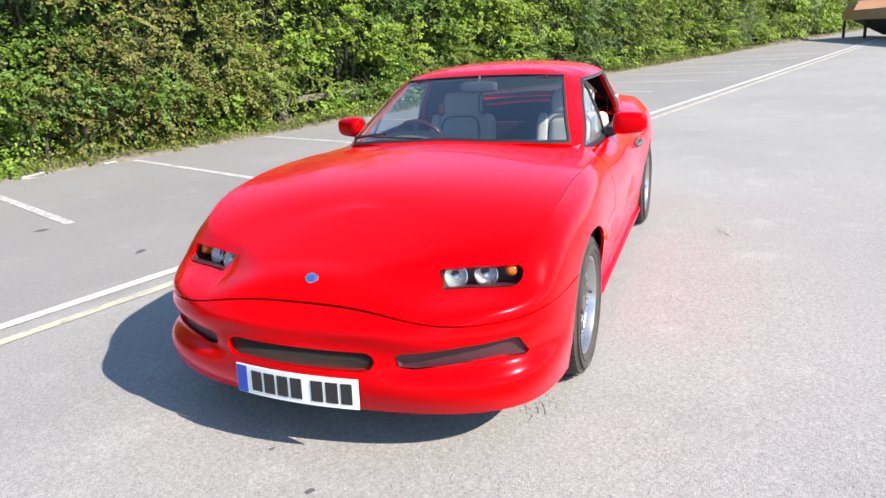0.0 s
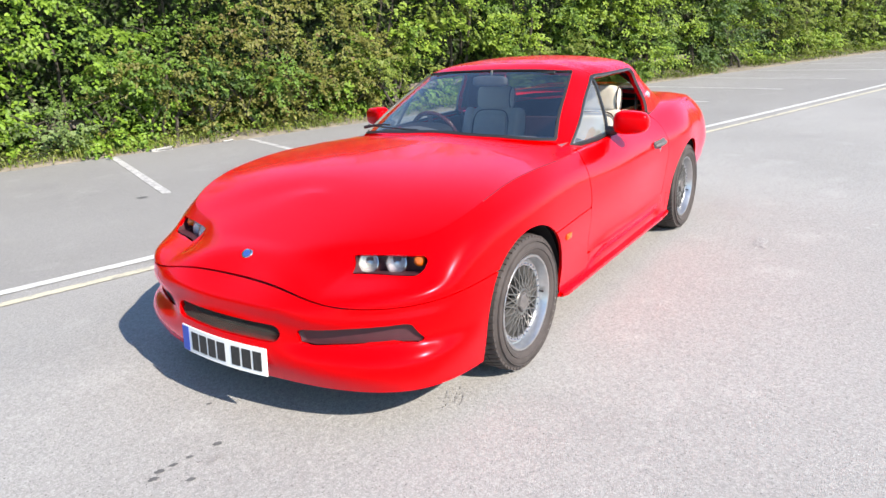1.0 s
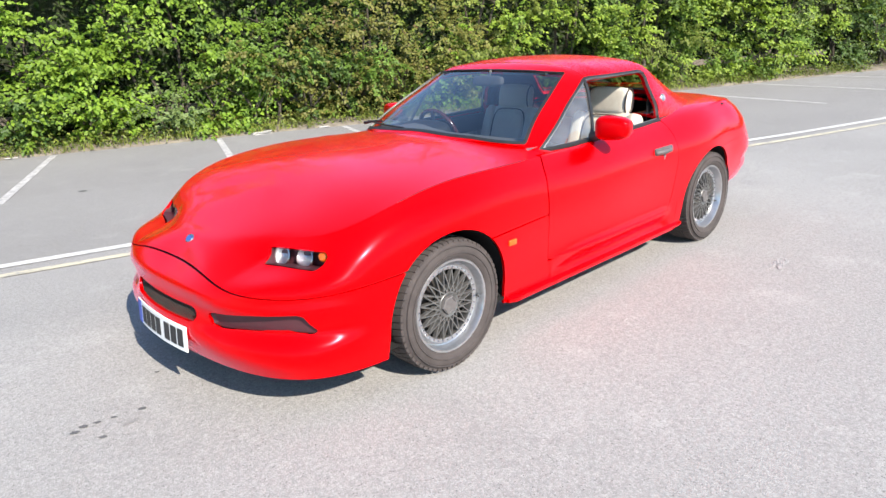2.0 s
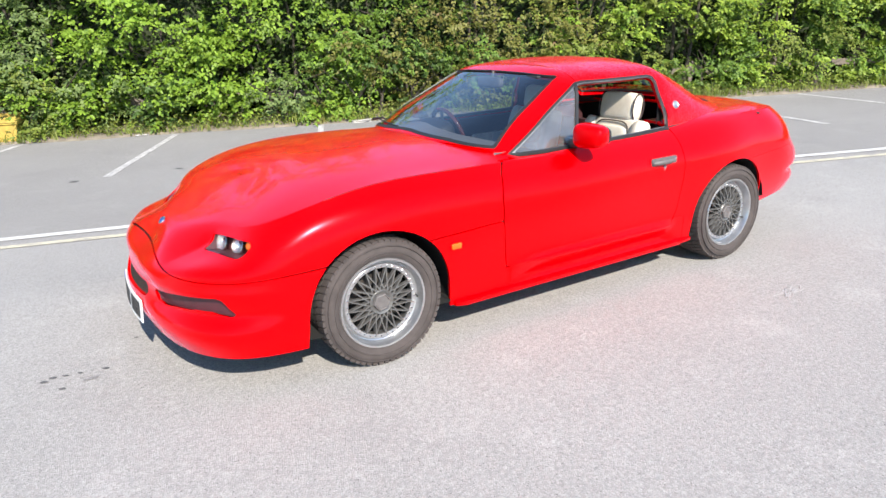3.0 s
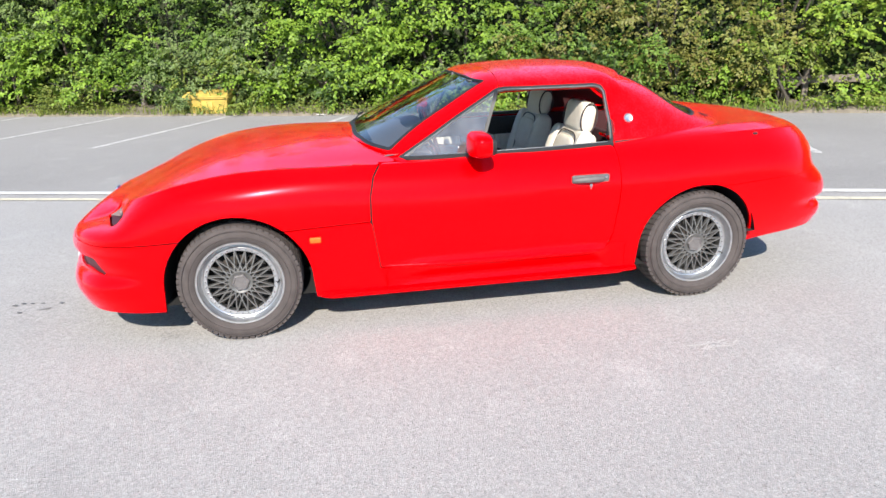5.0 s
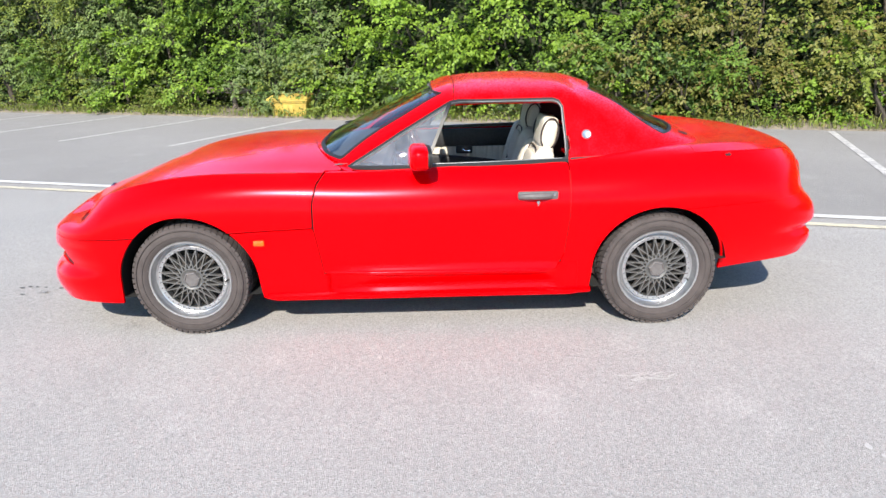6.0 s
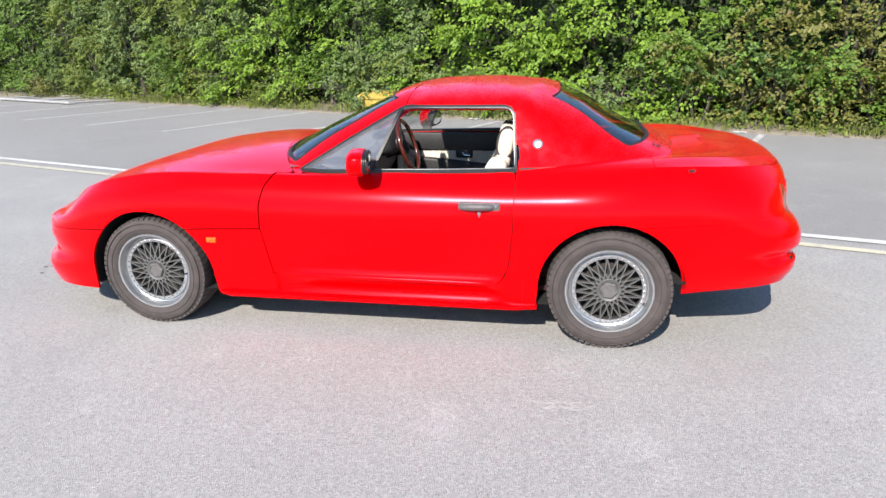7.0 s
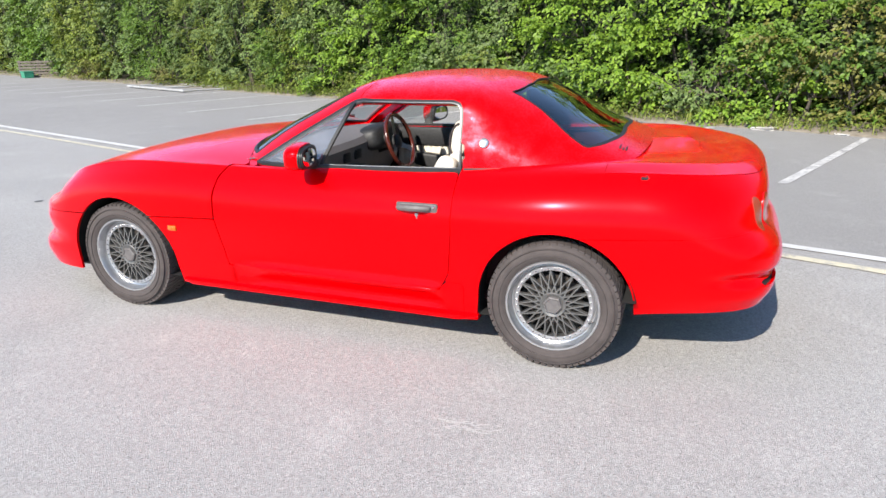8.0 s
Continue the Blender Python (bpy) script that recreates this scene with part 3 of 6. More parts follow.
def crease(grid, s_par, v_par):
    """A fold along the top of each front wing, from the lamp to the windscreen's foot."""
    line = 4.87 + 0.12 * np.clip((4.5 - s_par) / 2.5, 0, 1)
    dome = np.clip((s_par - 1.0) / 2.6, 0, 1)
    dome = dome * dome * (3 - 2 * dome) * np.clip((8.2 - s_par) / 0.9, 0, 1)
    mark = np.clip((s_par - 2.6) / 1.2, 0, 1) * np.clip((7.0 - s_par) / 0.7, 0, 1)
    for i in range(grid.shape[1]):
        if s_par[i] > 8.2 or s_par[i] < 1.0:
            continue
        x, y, z = grid[:, i].T
        y0, z0 = np.interp(line[i], v_par, np.abs(y)), np.interp(line[i], v_par, z)
        d = v_par - line[i]
        crown = z[-1] - (z[-1] - z0) * np.clip(np.abs(y) / max(y0, 0.05), 0, 1) ** 2
        z = np.where(d > 0, z + (crown - z) * dome[i], z)
        fold = -0.004 * np.clip(-d / 0.05, 0, 1) * np.clip(1 + d / 0.9, 0, 1) - 0.004 * np.exp(-(d / 0.032) ** 2)
        grid[:, i, 2] = z + fold * mark[i]


def fair(grid, s_par, v_par, rounds=150):
    """Evens out the bonnet's skin, inside the folds."""
    run = np.clip((v_par - 5.12) / 0.5, 0, 1)[:, None] * np.clip((6.2 - s_par) / 1.5, 0, 1)[None, :]
    w = 0.2 * run[:, :, None]
    for _ in range(rounds):
        up = np.concatenate([grid[1:], grid[-2:-1] * (1, -1, 1)], axis=0)
        down = np.concatenate([grid[:1], grid[:-1]], axis=0)
        grid += w * (up + down + np.roll(grid, 1, 1) + np.roll(grid, -1, 1) - 4 * grid)


def nose_fill(grid):
    """The full brow over the grille and the shelf that swells out below each headlamp."""
    x, y, z = grid[:, :, 0], grid[:, :, 1], grid[:, :, 2]
    ay = np.abs(y)
    front = np.clip((-0.35 - x) / 0.15, 0, 1)
    brow = 0.034 * np.exp(-(ay / 0.46) ** 4) * np.exp(-((z - 0.505) / 0.045) ** 2) * front
    shelf = 0.040 * np.exp(-((ay - 0.64) / 0.15) ** 2) * np.exp(-((z - 0.548) / 0.036) ** 2) * front
    grid[:, :, 0] -= brow + shelf
    grid[:, :, 1] += np.sign(y) * 0.3 * shelf
    grid[:, :, 2] += 0.35 * shelf


def lamp_scoop(grid):
    """The shallow hollow at the inner end of each headlamp."""
    x, y, z = grid[:, :, 0], np.abs(grid[:, :, 1]), grid[:, :, 2]
    grid[:, :, 0] += np.where(x < -0.3, 0.013 * np.exp(-(((y - 0.462) / 0.03) ** 2 + ((z - 0.605) / 0.04) ** 2)), 0)


def ledges(grid):
    """The groove and the lip that run round the corners of both bumpers."""
    x, y, z = grid[:, :, 0], grid[:, :, 1], grid[:, :, 2]
    ay = np.abs(y)
    w = np.clip((-0.40 - x) / 0.22, 0, 1) * np.clip((ay - 0.30) / 0.14, 0, 1)
    d = w * (-0.026 * np.exp(-((z - 0.374) / 0.036) ** 2) + 0.003 * np.exp(-((z - 0.262) / 0.050) ** 2) + 0.010 * np.exp(-((z - 0.470) / 0.032) ** 2))
    out = np.stack([x + 0.15, 0.75 * y], axis=-1)
    out /= np.maximum(np.linalg.norm(out, axis=-1, keepdims=True), 1e-6)
    t = np.clip((x - 2.98) / 0.22, 0, 1)
    e = t * t * (-0.034 * np.exp(-((z - 0.478) / 0.026) ** 2) + 0.006 * np.exp(-((z - 0.40) / 0.03) ** 2))
    back = np.stack([x - 2.55, 0.8 * y], axis=-1)
    back /= np.maximum(np.linalg.norm(back, axis=-1, keepdims=True), 1e-6)
    grid[:, :, :2] += d[..., None] * out + e[..., None] * back


def shoulder(grid, s_par, v_par, line, run, below, above, lift):
    """Sharpens the section along a line: nearly flat inside it, falling away outside."""
    for i in range(grid.shape[1]):
        if run[i] <= 0:
            continue
        a, b = line[i] - below, line[i] + above
        at = [np.array([np.interp(k, v_par, grid[:, i, c]) for c in range(3)]) for k in (a, line[i], b)]
        at[1][1] += np.sign(at[1][1]) * lift * run[i]
        at[1][2] += lift * run[i]
        for k, v in enumerate(v_par):
            if a < v < b:
                p, q, f = (at[0], at[1], (v - a) / (line[i] - a)) if v <= line[i] else (at[1], at[2], (v - line[i]) / (b - line[i]))
                ease = 1 - abs((v - line[i]) / ((line[i] - a) if v <= line[i] else (b - line[i])))
                grid[k, i] += (p + (q - p) * f - grid[k, i]) * run[i] * min(1.0, 0.35 + 0.65 * ease) * min(1.0, ease / 0.35)


def door_foot(grid):
    """The rolled-out lower edge of the doors over a sunken sill."""
    x, z = grid[:, :, 0], grid[:, :, 2]
    run = np.clip((x - 0.70) / 0.25, 0, 1) * np.clip((1.93 - x) / 0.05, 0, 1)
    up = 0.018 * np.exp(-((z - 0.322) / 0.027) ** 2)
    t = np.clip((0.322 - z) / 0.07, 0, 1)
    low = np.clip((z - 0.205) / 0.03, 0, 1)
    side = np.where(z > 0.322, up, (0.018 - 0.036 * t) * low)
    grid[:, :, 1] += np.sign(grid[:, :, 1]) * side * run * (np.abs(grid[:, :, 1]) > 0.8)


crease(*BODY)
fair(*BODY)
STATION = BODY[1]
shoulder(*BODY, 4.87 + 0.12 * np.clip((4.5 - STATION) / 2.5, 0, 1), np.clip((STATION - 2.4) / 1.6, 0, 1) * np.clip((7.6 - STATION) / 0.9, 0, 1), 0.62, 0.50, 0.0065)
shoulder(*BODY, 5.03 + 0.0 * STATION, np.clip((STATION - 10.2) / 0.8, 0, 1) * np.clip((13.3 - STATION) / 0.6, 0, 1), 0.42, 0.60, 0.004)
nose_fill(BODY[0])
lamp_scoop(BODY[0])
door_foot(BODY[0])
ledges(BODY[0])
TOP = loaf(TOP_LEVELS, 20, 12)

# outlines in side view (x, z) and front view (|y|, z)
SIDE_WINDOW = [(0.825, 0.846), (1.12, 1.02), (1.372, 1.160), (1.42, 1.168), (1.90, 1.170), (1.935, 1.160), (1.953, 1.13), (1.972, 0.872)]
SCREEN = [(-0.2, 0.925), (0.05, 0.925), (0.40, 0.910), (0.652, 0.882), (0.506, 1.199), (0.3, 1.212), (0.05, 1.217), (-0.2, 1.217)]
REAR_SCREEN = [(-0.2, 0.990), (0.05, 0.990), (0.40, 0.978), (0.572, 0.966), (0.430, 1.197), (0.25, 1.217), (0.05, 1.226), (-0.2, 1.226)]
DOOR = [(0.69, 0.79), (0.668, 0.70), (0.666, 0.574), (0.70, 0.318), (1.90, 0.318), (1.945, 0.40), (1.966, 0.60), (1.972, 0.90), (0.80, 0.90), (0.73, 0.845)]
GRILLE = [(-0.2, 0.366), (0.27, 0.366), (0.300, 0.376), (0.314, 0.398), (0.306, 0.420), (0.28, 0.432), (-0.2, 0.432)]
INTAKE = [(0.388, 0.376), (0.44, 0.368), (0.60, 0.381), (0.72, 0.386), (0.785, 0.372), (0.795, 0.378), (0.774, 0.450), (0.758, 0.458), (0.70, 0.456), (0.60, 0.451), (0.486, 0.438), (0.40, 0.431), (0.380, 0.416)]
LAMP = [(0.490, 0.597), (0.60, 0.599), (0.735, 0.599), (0.752, 0.615), (0.754, 0.643), (0.735, 0.660), (0.58, 0.656), (0.455, 0.650)]
ARCHES = ((0.004, 0.293, 0.356), (2.438, 0.303, 0.346))
GAP = 0.0022


def arch_rule(x, y, z, s, v):
    """Below 0 inside a wheel arch."""
    d = np.full(x.shape, 9.0)
    for cx, cz, r in ARCHES:
        dx = np.abs(x - cx)
        spread = np.where(z < cz, 0.09 * (cz - z), 0)
        ring = np.where(z > cz, np.hypot(dx, z - cz) - r, dx - r - spread)
        d = np.minimum(d, ring)
    return np.where(np.abs(y) > 0.45, d, 9.0)


def rear_edge(y, z):
    """Where the bonnet ends: down the door's front edge, and round the foot of the windscreen."""
    top = 0.575 + 0.42 * y ** 2
    side = 0.76 + 0.0 * y
    t = np.clip((z - 0.78) / 0.07, 0, 1)
    t = t * t * (3 - 2 * t)
    return side * (1 - t) + top * t


def bonnet_rule(x, y, z, s, v):
    door = np.maximum(poly_sd(x, z, DOOR), (v - 5.0) * 0.1)
    return np.minimum(np.minimum(np.minimum((v - 3) * 0.12 - 0.001, rear_edge(y, z) - x), door - np.where(z > 0.575, 0.0045, 0.0)) - GAP, np.where(x < -0.2, poly_sd(np.abs(y), z, LAMP), 9.0))


def bumper_rule(x, y, z, s, v):
    f = np.minimum((3 - v) * 0.12 - GAP - 0.001, 0.0 - x)
    holes = np.minimum(poly_sd(np.abs(y), z, GRILLE), poly_sd(np.abs(y), z, INTAKE))
    return np.minimum(f, holes)


def wing_rule(x, y, z, s, v):
    return np.minimum(np.minimum((3 - v) * 0.12, x - 0.0), np.minimum(poly_sd(x, z, DOOR), 0.74 - x)) - GAP


def sill_rule(x, y, z, s, v):
    return np.minimum(np.minimum(np.minimum(x - 0.70, 2.019 - x), 0.36 - z), poly_sd(x, z, DOOR)) - 0.001


def door_rule(x, y, z, s, v):
    return np.minimum(-poly_sd(x, z, DOOR) - GAP, (5.0 - v) * 0.1)


def rear_wing_rule(x, y, z, s, v):
    over = np.maximum((5.02 - v) * 0.11 - 0.0012, np.minimum((5.75 - v) * 0.1, 2.62 - x))
    low = np.where(x > 2.43, (v - 3) * 0.12 - 0.0008, 9.0)
    keep = np.minimum(np.maximum(0.80 - z, x - 1.962), np.maximum(z - 0.36, x - 2.02))
    return np.minimum(np.minimum(np.minimum(x - 1.80, over), keep), np.minimum(low, poly_sd(x, z, DOOR) - GAP))


def rear_bumper_rule(x, y, z, s, v):
    slot = poly_sd(np.abs(y), z, [(0.50, 0.432), (0.70, 0.440), (0.735, 0.452), (0.70, 0.462), (0.50, 0.462)])
    return np.minimum(np.minimum((3 - v) * 0.12 - 0.0008, x - 2.43), np.where(x > 3.0, slot, 9.0))


def boot_rule(x, y, z, s, v):
    return np.minimum((v - 5.02) * 0.11 - 0.0012, x - 2.623)


def scuttle_rule(x, y, z, s, v):
    return np.minimum(np.minimum(x - rear_edge(y, z) - GAP, 0.622 + 0.42 * y ** 2 - x), np.minimum((v - 4.9) * 0.1, np.maximum(poly_sd(x, z, DOOR) - GAP, (v - 5.0) * 0.1)))


def liner_rule(x, y, z, s, v):
    """The added dark shell that puts shade into the panel gaps, open at the cabin, the intakes and the arches."""
    holes = np.minimum(np.minimum(poly_sd(np.abs(y), z, GRILLE), poly_sd(np.abs(y), z, INTAKE)), poly_sd(np.abs(y), z, LAMP)) - 0.004
    f = np.where(x < -0.25, holes, 9.0)
    return np.minimum(f, np.where((x > 0.7) & (x < 2.64), (4.75 - v) * 0.1, 9.0))


def window_side(x, y, z):
    return np.where(np.abs(y) > 0.50, poly_sd(x, z, SIDE_WINDOW), 9.0)


def frame_rule(x, y, z, s, v):
    """Windscreen surround with both pillars."""
    f = np.minimum(1.392 - x - 0.10 * (1.2 - z), 9.0)
    f = np.minimum(f, np.where(x < 1.36, poly_sd(np.abs(y), z, SCREEN), 9.0))
    return np.minimum(f, window_side(x, y, z))


def hardtop_rule(x, y, z, s, v):
    f = x - 1.396 + 0.10 * (1.2 - z)
    f = np.minimum(f, np.where(x > 1.99, poly_sd(np.abs(y), z, REAR_SCREEN), 9.0))
    f = np.minimum(f, window_side(x, y, z))
    return np.minimum(f, np.where(x < 1.98, z - 0.99, 9.0))


def panel(name, surf, rule, parent, cut=None, material=None, depth=0.014, label="", shift=0.0, side=0, more=None):
    """One sheet of bodywork: cut out of a skin, its edges turned in."""
    grid, s_par, v_par = surf
    pick = (lambda x, y, z, s, v: np.minimum(rule(x, y, z, s, v), side * y + 0.02)) if side else rule
    bm = skin(grid, s_par, v_par, pick)
    if side:
        carve(bm, lambda x, y, z, s, v: side * y)
    carve(bm, rule)
    for extra in (cut, more):
        if extra is not None:
            carve(bm, extra)
    orient(bm)
    if shift:
        push(bm, shift)
    if depth:
        flange(bm, depth)
    return link(name, bm, material or RED, parent, label)


car = thing("sports_car", "glossy red two-seat sports coupe with a hardtop, standing on pale asphalt", "car", (0, 0, 0.013))
car.rotation_euler = (radians(0.86), 0, 0)
panel("bonnet", BODY, bonnet_rule, car, cut=arch_rule)
panel("front_bumper", BODY, bumper_rule, car, cut=arch_rule)
for sd in (-1, 1):
    panel("front_wing", BODY, wing_rule, car, cut=arch_rule, side=sd)
    panel("sill", BODY, sill_rule, car, cut=arch_rule, side=sd)
    panel("rear_wing", BODY, rear_wing_rule, car, cut=arch_rule, side=sd)
panel("rear_bumper", BODY, rear_bumper_rule, car, cut=arch_rule)
# shade along each wing's fold, painted on as a thin dark strip
FOLD_SHADE = shader("painted_fold_shade", (0.085, 0.0025, 0.006), 0.45)
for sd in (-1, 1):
    panel("wing_fold_shade", BODY, lambda x, y, z, s, v: np.where((s > 4.2) & (s < 6.75), 0.0024 - 0.2 * np.abs(v - 4.868 - 0.12 * np.clip((4.5 - s) / 2.5, 0, 1)), -1.0), car,
          material=FOLD_SHADE, depth=0.002, shift=0.0014, side=sd, label="thin dark strip painted as the fold's shade")
panel("boot_lid", BODY, boot_rule, car)
panel("scuttle", BODY, lambda x, y, z, s, v: np.minimum(scuttle_rule(x, y, z, s, v), 0.62 - np.abs(y)), car)
for sd in (-1, 1):
    panel("pillar_foot", BODY, lambda x, y, z, s, v: np.minimum(scuttle_rule(x, y, z, s, v), np.abs(y) - 0.62), car, side=sd)
panel("inner_shell", BODY, liner_rule, car, cut=arch_rule, material=VOID, depth=0.0, shift=-0.016, label="black shell added so the panel gaps read as shaded")
doors = [panel("door", BODY, door_rule, car, side=sd) for sd in (-1, 1)]
panel("windscreen_frame", TOP, frame_rule, car, depth=0.03)
hardtop = panel("hardtop", TOP, hardtop_rule, car, depth=0.035, material=RED_TOP, label="red hardtop with slightly hazy paint")


def glass_rule_front(x, y, z, s, v):
    return np.where(x < 1.40, -poly_sd(np.abs(y), z, SCREEN) + 0.012, -9.0)


def glass_rule_rear(x, y, z, s, v):
    return np.where(x > 1.95, -poly_sd(np.abs(y), z, REAR_SCREEN) + 0.012, -9.0)


QUARTER = [(0.825, 0.846), (1.12, 1.02), (1.372, 1.160), (1.235, 0.852)]


def glass_rule_quarter(x, y, z, s, v):
    return np.where(np.abs(y) > 0.5, -poly_sd(x, z, QUARTER) + 0.004, -9.0)


def pane(name, rule, side=0, parent=None, label="", glass=GLASS):
    ob = panel(name, TOP, rule, parent, material=glass, depth=0.0, shift=-0.006, side=side, label=label)
    ob.visible_shadow = False
    return ob


pane("windscreen", glass_rule_front, 0, car, "tinted laminated glass")
pane("rear_window", glass_rule_rear, 0, car, "dark tinted glass", DARK_GLASS)
for sd in (-1, 1):
    pane("quarter_light", glass_rule_quarter, sd, car, "", HAZY_GLASS)


def seal(name, rule, lo, hi, parent, side=0, material=TRIM, proud=0.003, also=None):
    """A strip of rubber between two distances from the edge of an opening (rule: the distance inwards)."""
    return panel(name, TOP, lambda x, y, z, s, v: rule(x, y, z, s, v) - lo, parent, material=material, depth=0.012, shift=proud, side=side,
                 cut=lambda x, y, z, s, v: hi - rule(x, y, z, s, v), more=also)


def screen_in(x, y, z, s, v):
    return np.where(x < 1.42, -poly_sd(np.abs(y), z, SCREEN) * (1 + 3 * np.clip((z - 1.165) / 0.03, 0, 1)), -1.0)


def rear_in(x, y, z, s, v):
    return np.where(x > 1.93, -poly_sd(np.abs(y), z, REAR_SCREEN) * (1 + 4 * np.clip((z - 1.165) / 0.03, 0, 1)), -1.0)


def side_in(x, y, z, s, v):
    return np.where(np.abs(y) > 0.45, -poly_sd(x, z, SIDE_WINDOW), -1.0)


def bar_in(x, y, z, s, v):
    return np.where(np.abs(y) > 0.45, (x - 1.235 - (z - 0.852) * 0.445) * 0.91, -1.0)


seal("windscreen_seal", screen_in, -0.003, 0.008, car, proud=0.002)
seal("rear_window_seal", rear_in, -0.002, 0.005, car, proud=0.0012)
for sd in (-1, 1):
    seal("window_seal", side_in, -0.003, 0.006, car, sd)
    seal("window_bead", side_in, 0.006, 0.0095, car, sd, material=STEEL, proud=0.001)
    seal("quarter_light_bar", bar_in, -0.006, 0.010, car, sd, also=lambda x, y, z, s, v: side_in(x, y, z, s, v) + 0.002)
    seal("hardtop_gasket", lambda x, y, z, s, v: v - 0.10, 0.0, 0.10, car, sd, proud=0.004, also=lambda x, y, z, s, v: np.minimum(x - 1.985, 2.48 - x))


# ---- the car: wheels ----
TYRE_R = 0.305


def tyre_mesh():
    bm = bmesh.new()
    prof = [(0.208, 0.000), (0.216, -0.012), (0.236, -0.024), (0.262, -0.026), (0.284, -0.016), (0.296, 0.000), (0.299, 0.02),
            (0.299, 0.165), (0.296, 0.185), (0.28, 0.202), (0.25, 0.208), (0.225, 0.200), (0.208, 0.185)]
    lathe(bm, prof, 72)
    count = 60
    for row, (a, b, skew) in enumerate(((-0.012, 0.038, 0.010), (0.043, 0.088, 0.018), (0.093, 0.138, -0.018), (0.143, 0.195, -0.010))):
        for k in range(count):
            t0 = 2 * math.pi * (k + 0.10 + 0.5 * (row % 2)) / count
            t1 = 2 * math.pi * (k + 0.86 + 0.5 * (row % 2)) / count
            vs = []
            for r in (0.290, TYRE_R):
                for t, y, sk in ((t0, a, 0), (t1, a, 0), (t1, b, skew), (t0, b, skew)):
                    edge = 0.006 if (row == 0 and y == a) or (row == 3 and y == b) else 0.0
                    rr = r - (edge if r == TYRE_R else 0.012 if edge else 0)
                    tt = t + sk / TYRE_R
                    vs.append(bm.verts.new((rr * math.cos(tt), y, rr * math.sin(tt))))
            bm.faces.new(vs[4:])
            for i in range(4):
                j = (i + 1) % 4
                bm.faces.new((vs[i], vs[j], vs[4 + j], vs[4 + i]))
    # raised rings on the side wall
    for r in (0.243, 0.274):
        lathe(bm, [(r - 0.003, -0.0245), (r - 0.001, -0.0285), (r + 0.001, -0.0285), (r + 0.003, -0.022)], 72)
    bmesh.ops.recalc_face_normals(bm, faces=bm.faces)
    return bm


def rim_mesh():
    bm = bmesh.new()
    prof = [(0.203, 0.19), (0.190, 0.15), (0.186, 0.08), (0.164, 0.070), (0.159, 0.028), (0.161, 0.022), (0.178, 0.020), (0.181, 0.022),
            (0.185, 0.032), (0.192, 0.028), (0.199, -0.002), (0.204, -0.013), (0.212, -0.014), (0.216, -0.008), (0.214, 0.004), (0.205, 0.01)]
    lathe(bm, prof, 72)
    bmesh.ops.recalc_face_normals(bm, faces=bm.faces)
    return bm


def spoke_mesh(turn):
    """One bar of the lattice, from the hub to the rim, leaning by turn degrees."""
    bm = bmesh.new()
    a = radians(turn)
    p0, p1 = Vector((0.050, 0, 0)), Vector((0.163 * math.cos(a), 0, 0.163 * math.sin(a)))
    d = (p1 - p0).normalized()
    w = Vector((-d.z, 0, d.x))
    rows = []
    for t, half, y0, y1 in ((0.0, 0.0046, 0.010, 0.034), (0.5, 0.0034, 0.014, 0.032), (1.0, 0.0042, 0.019, 0.036)):
        c = p0.lerp(p1, t)
        rows.append([bm.verts.new(c + w * half * 0.75 + Vector((0, y0, 0))), bm.verts.new(c - w * half * 0.75 + Vector((0, y0, 0))),
                     bm.verts.new(c - w * half + Vector((0, y1, 0))), bm.verts.new(c + w * half + Vector((0, y1, 0)))])
    for p, q in zip(rows, rows[1:]):
        for i in range(4):
            bm.faces.new((p[i], p[(i + 1) % 4], q[(i + 1) % 4], q[i]))
    bm.faces.new(rows[0][::-1])
    bm.faces.new(rows[-1])
    bmesh.ops.recalc_face_normals(bm, faces=bm.faces)
    return bm


